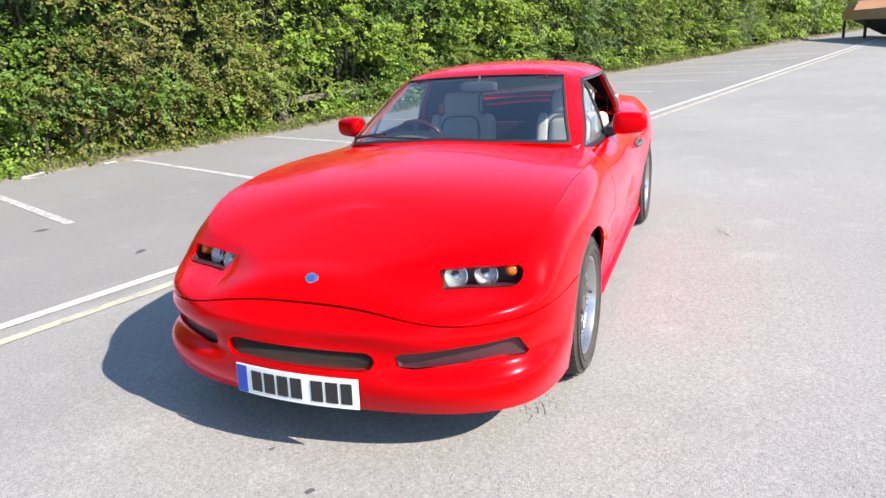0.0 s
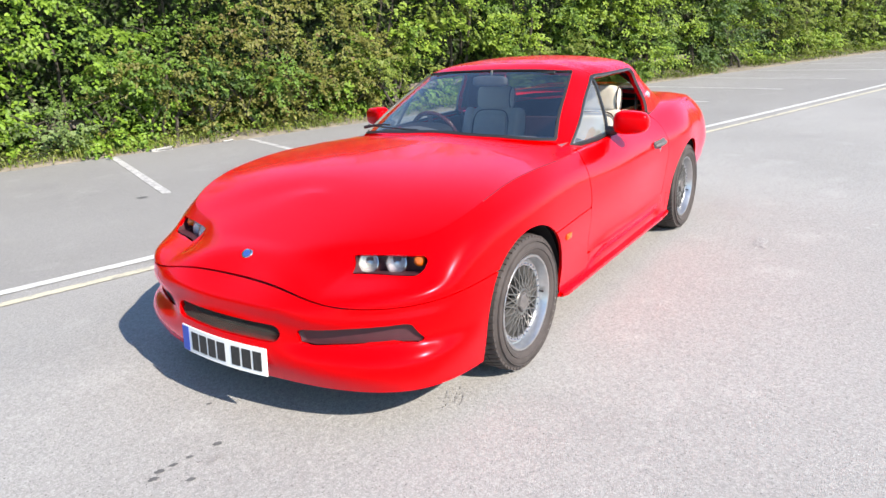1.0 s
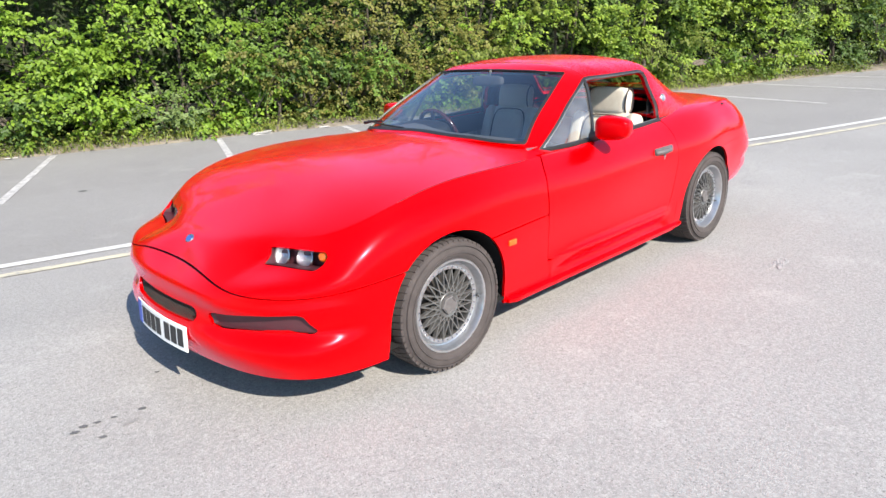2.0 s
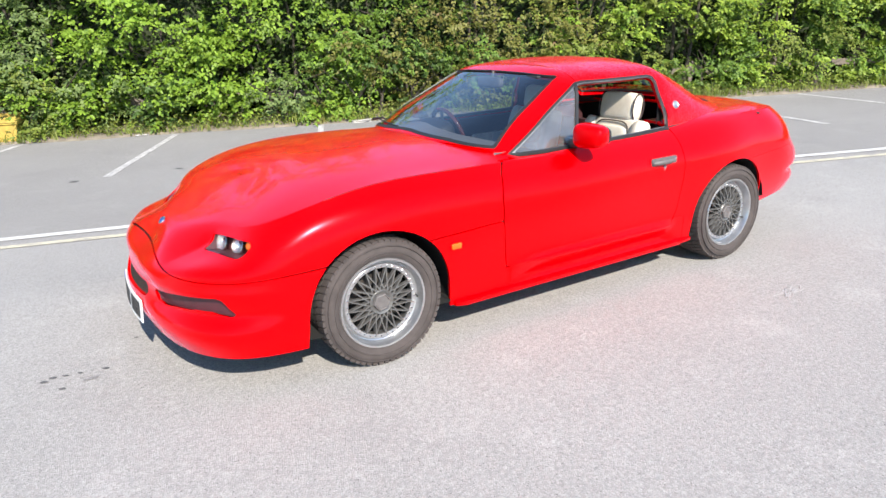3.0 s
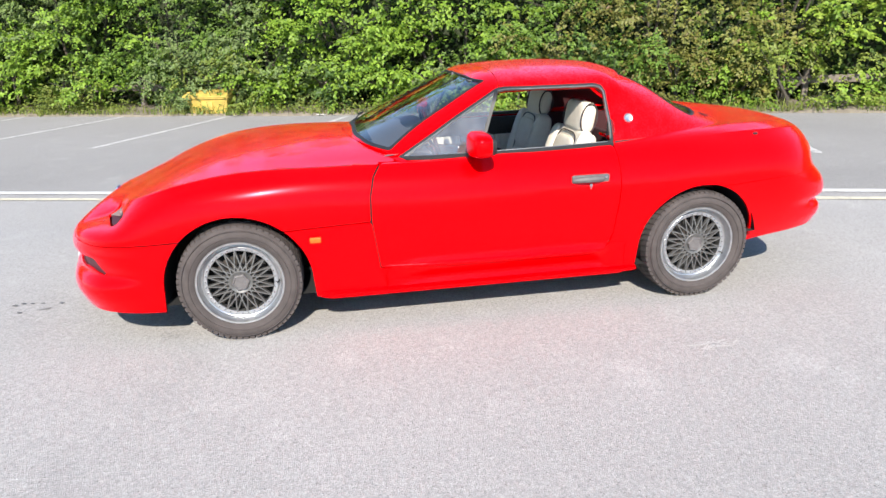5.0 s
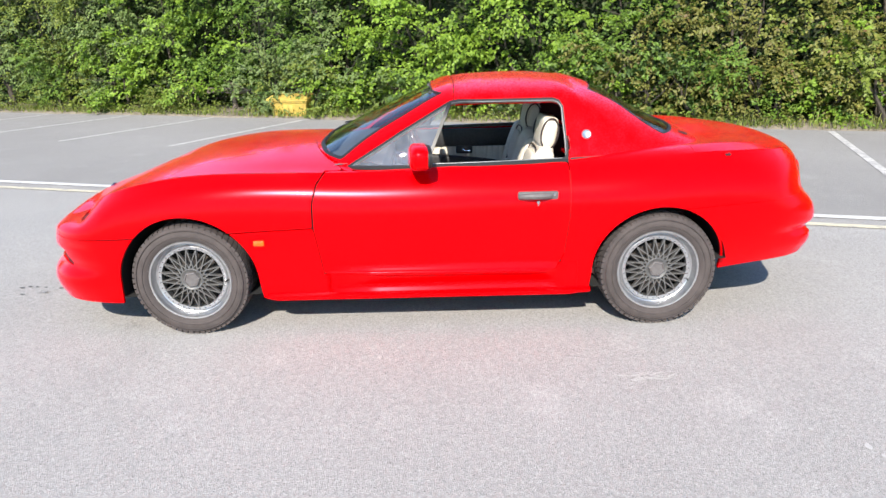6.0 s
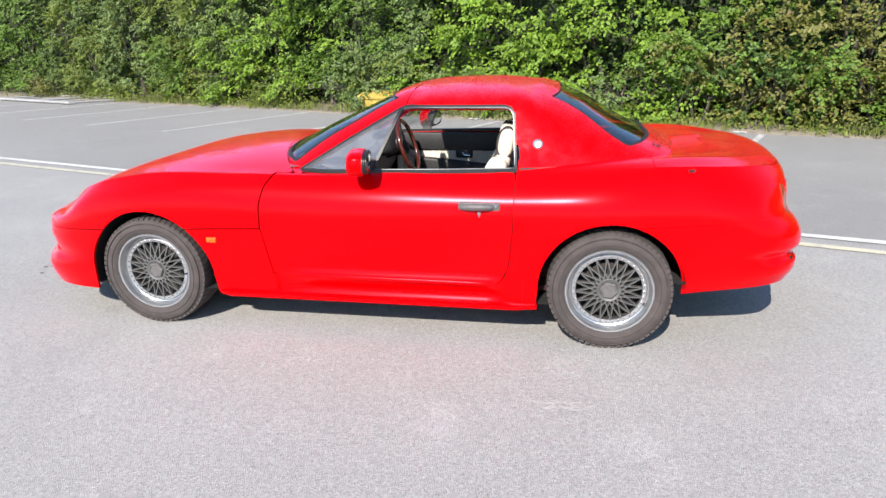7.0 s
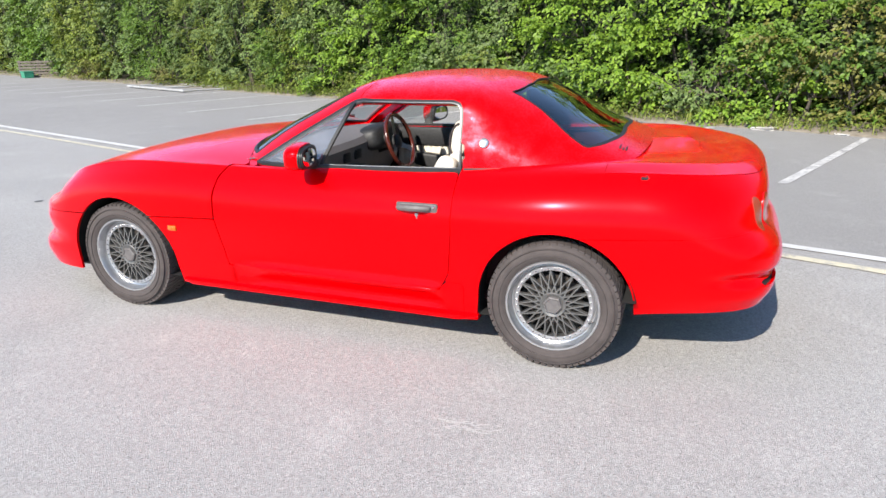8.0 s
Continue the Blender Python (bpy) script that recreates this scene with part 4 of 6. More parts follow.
def build_wheels():
    spots = [(0.004, -0.872, 0.0, 4), (2.438, -0.872, 0.0, 21), (0.004, 0.872, 180.0, 9), (2.438, 0.872, 180.0, 33)]
    first = None
    for x, y, turn, spin in spots:
        m = pose(x, y, TYRE_R - 0.002, 0, 0, turn)
        if first is None:
            wheel = link("wheel", rim_mesh(), ALLOY, car, "polished alloy rim with a riveted lip")
            link("tyre", tyre_mesh(), RUBBER, wheel, "worn black tyre")
            spokes = [link("spoke", spoke_mesh(s * 27), SPOKE, wheel, "dark grey lattice spoke") for s in (-1, 1)]
            meshes = [o.data for o in spokes]
            for k in range(1, 20):
                for me in meshes:
                    shared("spoke", me, pose(0, 0, 0, 0, 18 * k, 0), wheel)["label"] = "dark grey lattice spoke"
            bm = bmesh.new()
            lathe(bm, [(0.0001, -0.004), (0.0025, -0.004), (0.0042, -0.001), (0.0042, 0.006)], 8)
            rivet = link("rivet", bm, CHROME, wheel)
            rivet.location = (0.170, 0.018, 0)
            for k in range(1, 36):
                a = 2 * math.pi * k / 36
                shared("rivet", rivet.data, pose(0.170 * math.cos(a), 0.018, 0.170 * math.sin(a)), wheel)
            bm = bmesh.new()
            lathe(bm, [(0.0001, 0.008), (0.028, 0.008), (0.034, 0.011), (0.036, 0.016), (0.050, 0.010), (0.056, 0.008), (0.060, 0.012), (0.061, 0.038)], 40)
            link("centre_cap", bm, SPOKE, wheel, "dark grey centre cap")
            bm = bmesh.new()
            rings = []
            for r, y0 in ((0.046, 0.016), (0.043, 0.002), (0.037, -0.001), (0.033, 0.003)):
                rings.append([bm.verts.new((r * math.cos(math.pi / 3 * k + 0.2), y0, r * math.sin(math.pi / 3 * k + 0.2))) for k in range(6)])
            for p, q in zip(rings, rings[1:]):
                for k in range(6):
                    bm.faces.new((p[k], q[k], q[(k + 1) % 6], p[(k + 1) % 6]))
            bm.faces.new(rings[-1])
            bmesh.ops.recalc_face_normals(bm, faces=bm.faces)
            link("hexagon_nut", bm, GREY_TRIM, wheel, smooth=False)
            bm = bmesh.new()
            lathe(bm, [(0.03, 0.072), (0.125, 0.072), (0.128, 0.075), (0.128, 0.083), (0.125, 0.086), (0.03, 0.086)], 48)
            link("brake_disc", bm, BRAKE, wheel)
            bm = bmesh.new()
            lathe(bm, [(0.0001, 0.09), (0.19, 0.09), (0.19, 0.1), (0.0001, 0.1)], 40)
            link("backplate", bm, VOID, wheel, "black backplate")
            bm = bmesh.new()
            tube(bm, [(0.186, 0.034, 0), (0.178, 0.000, 0)], 0.0045, 8)
            link("valve", bm, TRIM, wheel)
            first = wheel
            wheel.matrix_basis = m @ pose(0, 0, 0, 0, spin, 0)
        else:
            copy_thing(first, m @ pose(0, 0, 0, 0, spin, 0))


build_wheels()

# ---- the car: underside, arches, openings ----
bm = bmesh.new()
box(bm, (0.36, -0.84, 0.20), (2.08, 0.84, 0.235), 0.01)
box(bm, (-0.80, -0.55, 0.21), (0.37, 0.55, 0.24), 0.01)
box(bm, (2.07, -0.55, 0.30), (3.30, 0.55, 0.33), 0.01)
link("floor_pan", bm, VOID, car, "black underside")
# added unseen to block leaking sun: closes the nose from below, inside the bumper's lower edge
bm = bmesh.new()
edge = [(x + 0.012, y * 0.985) for x, y in zip(BODY_LEVELS[0][0][:4], BODY_LEVELS[0][1][:4])] + [(-0.42, 0.60)]
loop = [(x, -y) for x, y in edge[::-1]] + edge[1:]
rows = [[bm.verts.new((x, y, z)) for x, y in loop] for z in (0.212, 0.236)]
bm.faces.new(rows[0]), bm.faces.new(rows[1])
for i in range(len(loop)):
    j = (i + 1) % len(loop)
    bm.faces.new((rows[0][i], rows[0][j], rows[1][j], rows[1][i]))
bmesh.ops.recalc_face_normals(bm, faces=bm.faces)
link("nose_light_block", bm, VOID, car, "black plate added under the nose to block leaking sun", smooth=False)
for cx, cz, r in ARCHES:
    for sd in (-1, 1):
        bm = bmesh.new()
        rings = []
        for a in range(-8, 41):
            t = math.pi * a / 32
            c, s = (r + 0.012) * math.cos(t), (r + 0.012) * math.sin(t)
            zc = max(cz + s, 0.355 if cx > 2 and c > 0 else 0.215)
            rings.append([bm.verts.new((cx + c, sd * y, zc)) for y in (0.50, 0.70, 0.868)])
        for p, q in zip(rings, rings[1:]):
            for i in range(2):
                bm.faces.new((p[i], p[i + 1], q[i + 1], q[i]))
        bm.faces.new([ring[0] for ring in rings])
        link("arch_liner", bm, VOID, car, "black wheel arch liner")


def front_x(ay, z):
    """How far forward the bodywork lies at a half width and height."""
    co = BODY[0].reshape(-1, 3)
    co = co[(co[:, 0] < -0.2) & (co[:, 1] <= 0)]
    d = (co[:, 1] + ay) ** 2 + (co[:, 2] - z) ** 2
    i = np.argsort(d)[:4]
    w = 1 / (d[i] + 1e-6)
    return float((co[i, 0] * w).sum() / w.sum())


def tunnel(name, outline, sd, depth, parent, material, back=None, inset=0.012):
    """The walls of an opening, going in from the bodywork, with its back."""
    pts = []
    for (a, b) in zip(outline, outline[1:] + outline[:1]):
        pts += [(a[0] + (b[0] - a[0]) * t / 4, a[1] + (b[1] - a[1]) * t / 4) for t in range(4)]
    bm = bmesh.new()
    outer = [bm.verts.new((front_x(y, z) + inset, sd * y, z)) for y, z in pts]
    cy = sum(p[0] for p in pts) / len(pts)
    cz = sum(p[1] for p in pts) / len(pts)
    inner = [bm.verts.new((front_x(y, cz) + depth, sd * (cy + (y - cy) * 0.95), cz + (z - cz) * 0.95)) for y, z in pts]
    n = len(pts)
    for i in range(n):
        j = (i + 1) % n
        bm.faces.new((outer[i], outer[j], inner[j], inner[i]))
    ob = link(name, bm, material, parent)
    if back is not None:
        bm = bmesh.new()
        lo, hi = min(p[0] for p in pts) + 1e-4, max(p[0] for p in pts) - 1e-4
        rows = []
        for k in range(25):
            y = lo + (hi - lo) * k / 24
            cut = [a[1] + (b[1] - a[1]) * (y - a[0]) / (b[0] - a[0]) for a, b in zip(pts, pts[1:] + pts[:1]) if (a[0] - y) * (b[0] - y) <= 0 and a[0] != b[0]]
            rows.append([bm.verts.new((front_x(y, cz) + depth - 0.003, sd * (cy + (y - cy) * 0.97), cz + (z - cz) * 0.99)) for z in (min(cut), max(cut))])
        for p, q in zip(rows, rows[1:]):
            bm.faces.new((p[0], p[1], q[1], q[0]))
        link(name + "_back", bm, back, parent)
    return ob


LENS_DARK = shader("dark_amber_lens", (0.32, 0.05, 0.03), 0.2, Coat_Weight=0.7)
MAROON = speckled("lamp_surround", (0.070, 0.017, 0.024), (0.052, 0.016, 0.021), 30, 0.5)
for sd in (-1, 1):
    tunnel("intake_duct", INTAKE, sd, 0.030, car, MAROON, MAROON)
grille_loop = GRILLE[1:6] + [(-y, z) for y, z in GRILLE[5:0:-1]]


def grille_tunnel():
    pts = []
    for (a, b) in zip(grille_loop, grille_loop[1:] + grille_loop[:1]):
        pts += [(a[0] + (b[0] - a[0]) * t / 6, a[1] + (b[1] - a[1]) * t / 6) for t in range(6)]
    bm = bmesh.new()
    outer = [bm.verts.new((front_x(abs(y), z) + 0.012, -y, z)) for y, z in pts]
    inner = [bm.verts.new((front_x(abs(y), z) + 0.07, -y * 0.98, 0.4 + (z - 0.4) * 0.96)) for y, z in pts]
    for i in range(len(pts)):
        j = (i + 1) % len(pts)
        bm.faces.new((outer[i], outer[j], inner[j], inner[i]))
    link("grille_duct", bm, RED, car)
    bm = bmesh.new()
    ys = np.linspace(-0.30, 0.30, 25)
    rows = [[bm.verts.new((front_x(abs(y), 0.40) + 0.075, y, z)) for z in (0.365, 0.435)] for y in ys]
    for p, q in zip(rows, rows[1:]):
        bm.faces.new((p[0], q[0], q[1], p[1]))
    link("grille_back", bm, VOID, car, "black void behind the grille")
    # woven wire: two families of slanting wires
    bm = bmesh.new()
    step = 0.0125
    for fam in (-1, 1):
        for k in range(-32, 33):
            line = []
            for t in np.linspace(-0.035, 0.035, 4):
                y = k * step + fam * t
                if abs(y) < 0.308 - max(0.0, abs(t) - 0.01):
                    line.append((front_x(abs(y), 0.40 + t) + 0.017 + 0.001 * fam, y, 0.40 + t))
            if len(line) > 1:
                tube(bm, line, 0.0017, 4, cap=False)
    link("grille_mesh", bm, BRAKE, car, "grey woven wire mesh")


grille_tunnel()


def lamp_back(y):
    """How far back the lamps' panel lies; it sweeps with the nose."""
    return -0.585 + 0.42 * (y - 0.50)


def round_lamp(y, z, r, parent, sd):
    m = pose(lamp_back(y) - 0.006, sd * y, z, 0, 20, sd * -14)
    bm = bmesh.new()
    lathe(bm, [(r, -0.003), (r + 0.002, -0.002), (r + 0.002, 0.010), (r, 0.010)], 36, "x", m)
    ring = link("headlamp_ring", bm, CHROME, parent)
    bm = bmesh.new()
    lathe(bm, [(r, 0.0), (r * 0.86, 0.010), (r * 0.6, 0.019), (r * 0.3, 0.024), (0.0001, 0.025)], 36, "x", m)
    link("reflector", bm, LAMP_BOWL, ring, "bright bowl reflector")
    bm = bmesh.new()
    lathe(bm, [(0.0001, 0.004), (r * 0.20, 0.006), (r * 0.26, 0.012), (r * 0.26, 0.024)], 20, "x", m)
    link("bulb_shield", bm, CHROME, ring)
    bm = bmesh.new()
    lathe(bm, [(0.0001, -0.014), (r * 0.4, -0.0125), (r * 0.75, -0.008), (r, -0.002)], 36, "x", m)
    g = link("lens", bm, LAMP_GLASS, ring, "clear domed lens")
    g.visible_shadow = False


for sd in (-1, 1):
    pts = []
    for (a, b) in zip(LAMP, LAMP[1:] + LAMP[:1]):
        pts += [(a[0] + (b[0] - a[0]) * t / 4, a[1] + (b[1] - a[1]) * t / 4) for t in range(4)]
    deep = [(y - 0.006, 0.622 + (z - 0.628) * (1.45 if z < 0.628 else 1.0)) for y, z in pts]
    bm = bmesh.new()
    outer = [bm.verts.new((front_x(y, z) + 0.010, sd * y, z)) for y, z in pts]
    inner = [bm.verts.new((max(lamp_back(y), front_x(y, z) + 0.014) + 0.024, sd * y, z)) for y, z in deep]
    for i in range(len(pts)):
        j = (i + 1) % len(pts)
        bm.faces.new((outer[i], outer[j], inner[j], inner[i]))
    link("headlamp_recess", bm, MAROON, car)
    bm = bmesh.new()
    bm.faces.new([bm.verts.new((max(lamp_back(y), front_x(y, z) + 0.014) + 0.020, sd * y, z)) for y, z in deep])
    link("headlamp_panel", bm, MAROON, car, "dark lamp surround", smooth=False)
    for y in (0.514, 0.616):
        round_lamp(y, 0.621, 0.041, car, sd)
    bm = bmesh.new()
    m = pose(lamp_back(0.705) - 0.014, sd * 0.705, 0.635, 0, 20, sd * -24)
    lathe(bm, [(0.0001, -0.012), (0.012, -0.011), (0.019, -0.007), (0.0225, 0.0), (0.0225, 0.03)], 24, "x", m)
    for k in range(7):
        a = 2 * math.pi * k / 6
        rr = 0.012 if k else 0.0
        lathe(bm, [(0.0001, -0.0035), (0.003, -0.002), (0.004, 0.0)], 6, "x", m @ Matrix.Translation((-0.009, rr * math.cos(a), rr * math.sin(a))))
    link("indicator", bm, AMBER, car, "round amber indicator lens")

# ---- the car: trim ----
# number plate with its characters as plain bars
def plate_piece(bm, y0, y1, z0, z1, out, thick):
    """A piece of the plate, bent to the bumper."""
    rows = []
    for y in np.linspace(y0, y1, max(3, int(abs(y1 - y0) / 0.02) + 1)):
        x = -0.952 + 0.27 * y * y
        rows.append([(x - out + (z - 0.287) * 0.09 + t, y, z) for z, t in ((z0, 0), (z1, 0), (z1, thick), (z0, thick))])
    rings = [[bm.verts.new(p) for p in row] for row in rows]
    for p, q in zip(rings, rings[1:]):
        for i in range(4):
            j = (i + 1) % 4
            bm.faces.new((p[i], p[j], q[j], q[i]))
    bm.faces.new(rings[0]), bm.faces.new(rings[-1])
    bmesh.ops.recalc_face_normals(bm, faces=bm.faces)


bm = bmesh.new()
plate_piece(bm, -0.26, 0.26, 0.2315, 0.3425, 0.0, 0.006)
plate = link("number_plate", bm, PLATE, car, "white front number plate with plain dark bars")
for lo, hi in ((-0.185, -0.138), (-0.126, -0.079), (-0.067, -0.020), (-0.008, 0.039), (0.078, 0.125), (0.137, 0.184), (0.196, 0.238)):
    bm = bmesh.new()
    plate_piece(bm, -hi, -lo, 0.249, 0.326, 0.0025, 0.002)
    link("plate_bar", bm, BLACK, plate)
bm = bmesh.new()
plate_piece(bm, 0.208, 0.257, 0.2345, 0.3395, 0.0025, 0.002)
link("blue_band", bm, BLUE, plate, "blue band at the plate's end")

bm = bmesh.new()
lathe(bm, [(0.0001, 0.006), (0.018, 0.006), (0.022, 0.0075), (0.026, 0.006), (0.028, 0.0)], 32, "z")
for v in bm.verts:
    v.co.x *= 0.8
badge = link("bonnet_badge", bm, CHROME, car, "small blue and silver oval badge")
badge.matrix_basis = pose(front_x(0.0, 0.632) + 0.001, 0.0, 0.632, 0, -46, 0)
bm = bmesh.new()
lathe(bm, [(0.0001, 0.0075), (0.0175, 0.0072), (0.018, 0.004)], 28, "z")
for v in bm.verts:
    v.co.x *= 0.8
link("badge_face", bm, BADGE, badge, "blue enamel face")

bm = bmesh.new()
box(bm, (-0.013, -0.007, -0.003), (0.013, 0.007, 0.005), 0.002)
box(bm, (-0.004, -0.009, 0.002), (0.004, -0.003, 0.008), 0.001)
catch = link("hood_catch", bm, BLACK, car, "small black catch")
catch.matrix_basis = pose(2.786, -0.775, 0.881, 24, 0, 0)


def side_y(x, z, surf=None):
    """Half width of the near side's bodywork at x, z."""
    co = (surf or BODY)[0].reshape(-1, 3)
    co = co[(co[:, 1] < -0.3)]
    d = (co[:, 0] - x) ** 2 + (co[:, 2] - z) ** 2
    i = np.argsort(d)[:4]
    w = 1 / (d[i] + 1e-6)
    return float(-(co[i, 1] * w).sum() / w.sum())


for sd in (-1, 1):
    # side repeater
    bm = bmesh.new()
    y = side_y(0.385, 0.505)
    box(bm, (0.358, sd * (y - 0.004), 0.491), (0.412, sd * (y + 0.008), 0.519), 0.004)
    rep = link("side_repeater", bm, AMBER, car, "small amber side repeater")
    bm = bmesh.new()
    box(bm, (0.366, sd * (y + 0.006), 0.498), (0.386, sd * (y + 0.0105), 0.513), 0.002)
    link("lens_rib", bm, AMBER, rep)
    # door handle: a dished plate with a grip and a lock below
    y = side_y(1.80, 0.715)
    bm = bmesh.new()
    box(bm, (1.700, sd * (y - 0.006), 0.693), (1.905, sd * (y + 0.010), 0.738), 0.010)
    h = link("door_handle", bm, GREY_TRIM, doors[0 if sd < 0 else 1], "weathered grey door handle")
    bm = bmesh.new()
    tube(bm, [(1.708, sd * (y + 0.008), 0.712), (1.73, sd * (y + 0.024), 0.716), (1.78, sd * (y + 0.030), 0.718), (1.84, sd * (y + 0.027), 0.718), (1.868, sd * (y + 0.012), 0.716)], 0.012, 8, radii=[0.010, 0.014, 0.016, 0.015, 0.011])
    for v in bm.verts:
        v.co.z = 0.717 + (v.co.z - 0.717) * 1.05
    link("grip", bm, GREY_TRIM, h)
    bm = bmesh.new()
    lathe(bm, [(0.0001, -sd * -0.014), (0.007, -sd * -0.014), (0.009, -sd * -0.011), (0.009, 0)], 16, "y", Matrix.Translation((1.884, sd * y, 0.722)))
    link("lock_barrel", bm, CHROME, h)
    bm = bmesh.new()
    lathe(bm, [(0.0001, -sd * -0.012), (0.008, -sd * -0.012), (0.010, -sd * -0.008), (0.010, 0)], 16, "y", Matrix.Translation((1.803, sd * (y + 0.002), 0.683)))
    box(bm, (1.799, sd * (y + 0.0), 0.664), (1.807, sd * (y + 0.012), 0.684), 0.002)
    link("key_lock", bm, CHROME, doors[0 if sd < 0 else 1], "chrome key lock")
    # sill strip and the rib along the door's foot
    bm = bmesh.new()
    rows = []
    for i in range(41):
        x = 0.39 + i * (2.09 - 0.39) / 40
        o = 0.004 * (1 if 0 < i < 40 else -1)
        rows.append([bm.verts.new((x, sd * yy, zz)) for yy, zz in ((0.80, 0.19), (0.868 + o, 0.186), (0.882 + o, 0.190), (0.884 + o, 0.204), (0.866, 0.212), (0.80, 0.212))])
    for p, q in zip(rows, rows[1:]):
        for i in range(6):
            bm.faces.new((p[i], p[(i + 1) % 6], q[(i + 1) % 6], q[i]))
    bm.faces.new(rows[0]), bm.faces.new(rows[-1])
    bmesh.ops.recalc_face_normals(bm, faces=bm.faces)
    link("sill_strip", bm, RED, car)
    bm = bmesh.new()
    rows = []
    for i in range(61):
        t = i / 60
        x = 0.72 + t * 1.16
        g = math.sin(math.pi * min(1, (1 - t) / 0.10) / 2) * math.sin(math.pi * min(1, t / 0.35) / 2)
        z = 0.327 - 0.012 * t
        y = side_y(x, z)
        rows.append([bm.verts.new((x, sd * (y + oy * g + 0.001), z + oz * (0.3 + 0.7 * g))) for oy, oz in ((-0.004, 0.014), (0.0045, 0.010), (0.009, 0.002), (0.008, -0.005), (0.003, -0.012), (-0.004, -0.018))])
    for p, q in zip(rows, rows[1:]):
        for i in range(5):
            bm.faces.new((p[i], p[i + 1], q[i + 1], q[i]))
    bmesh.ops.recalc_face_normals(bm, faces=bm.faces)
    link("door_rib", bm, RED, doors[0 if sd < 0 else 1], "raised rib along the door's foot")
    # waist strip
    bm = bmesh.new()
    rows = []
    for i in range(41):
        x = 0.85 + i * (1.975 - 0.85) / 40
        z = 0.852 + 0.018 * i / 40
        y = side_y(x, z, TOP)
        rows.append([bm.verts.new((x, sd * (y + oy), z + oz)) for oy, oz in ((-0.02, 0.006), (0.004, 0.006), (0.011, 0.0), (0.011, -0.012), (0.0, -0.016), (-0.02, -0.012))])
    for p, q in zip(rows, rows[1:]):
        for i in range(6):
            bm.faces.new((p[i], p[(i + 1) % 6], q[(i + 1) % 6], q[i]))
    bm.faces.new(rows[0]), bm.faces.new(rows[-1])
    bmesh.ops.recalc_face_normals(bm, faces=bm.faces)
    link("waist_strip", bm, TRIM, doors[0 if sd < 0 else 1], "black rubber waist strip")
    # door mirror: shell, arm, glass
    bm = bmesh.new()
    bmesh.ops.create_uvsphere(bm, u_segments=28, v_segments=18, radius=1.0)
    for v in bm.verts:
        x, yy, z = v.co
        x, yy, z = (math.copysign(abs(c) ** 0.62, c) for c in (x, yy, z))
        cut = 0.55
        x = min(x, cut)
        v.co = (x * 0.070, yy * 0.098, z * 0.070 * (1 - 0.10 * yy * sd))
    mirror = link("door_mirror", bm, RED, car, "red door mirror on a black foot")
    mirror.matrix_basis = pose(1.215, sd * 0.905, 0.925, 0, 0, 8 if sd < 0 else -16) @ Matrix.Diagonal((0.80, 0.99, 0.90, 1.0))
    bm = bmesh.new()
    for k, (a, b, g) in enumerate(((0.036, 0.044, 1.012), (0.047, 0.054, 0.985), (0.057, 0.064, 0.955))):
        ring0, ring1 = [], []
        for i in range(28):
            t = 2 * math.pi * i / 28
            c, s = math.copysign(abs(math.cos(t)) ** 0.62, math.cos(t)), math.copysign(abs(math.sin(t)) ** 0.62, math.sin(t))
            ring0.append(bm.verts.new((a, c * 0.094 * g, s * 0.060 * g * (1 - 0.10 * c * sd))))
            ring1.append(bm.verts.new((b, c * 0.094 * g, s * 0.060 * g * (1 - 0.10 * c * sd))))
        for i in range(28):
            j = (i + 1) % 28
            bm.faces.new((ring0[i], ring0[j], ring1[j], ring1[i]))
        if k == 2:
            bm.faces.new(ring1)
        bm.faces.new(ring0)
    bmesh.ops.recalc_face_normals(bm, faces=bm.faces)
    link("mirror_bellows", bm, TRIM, mirror, "ribbed black rubber rim")
    bm = bmesh.new()
    lathe(bm, [(0.0001, 0.0665), (0.9, 0.0665), (0.95, 0.0645)], 32, "x")
    for v in bm.verts:
        v.co.y *= 0.082
        v.co.z *= 0.050
    link("mirror_glass", bm, MIRROR, mirror)
    bm = bmesh.new()
    tube(bm, [(1.215, sd * 0.775, 0.872), (1.205, sd * 0.81, 0.877), (1.205, sd * 0.845, 0.895)], 0.02, 10, radii=[0.030, 0.026, 0.022])
    foot = link("mirror_foot", bm, BLACK, car, "black mirror foot")
    # tail lamps
    panel("tail_lamp", BODY, lambda x, y, z, s, v: np.where(x > 3.0, 1 - np.hypot((np.abs(y) - 0.643) / 0.030, (z - 0.730) / 0.072), -9.0) * 0.05, car, material=LENS_DARK, depth=0.01, shift=0.003, side=sd, label="oval dark amber tail lamp")
    panel("tail_lamp", BODY, lambda x, y, z, s, v: np.where(x > 3.0, 1 - np.hypot((np.abs(y) - 0.550) / 0.052, (z - 0.733) / 0.072), -9.0) * 0.05, car, material=LENS_RED, depth=0.01, shift=0.005, side=sd, label="oval dark red tail lamp")
    # round silver emblem on the hardtop's quarter
    y = side_y(2.07, 0.992, TOP)
    bm = bmesh.new()
    lathe(bm, [(0.0001, 0.006), (0.018, 0.006), (0.021, 0.008), (0.024, 0.006), (0.026, 0.0)], 32, "z")
    em = link("roof_emblem", bm, ALLOY, hardtop, "round silver emblem")
    em.matrix_basis = pose(2.07, sd * (y + 0.001), 0.992, -sd * 72, 0, 0)
    # small black hood catch by the boot
    bm = bmesh.new()
    box(bm, (2.783, sd * 0.748, 0.872), (2.807, sd * 0.772, 0.886), 0.003)
    tube(bm, [(2.795, sd * 0.76, 0.886), (2.795, sd * 0.76, 0.892)], 0.007, 10)
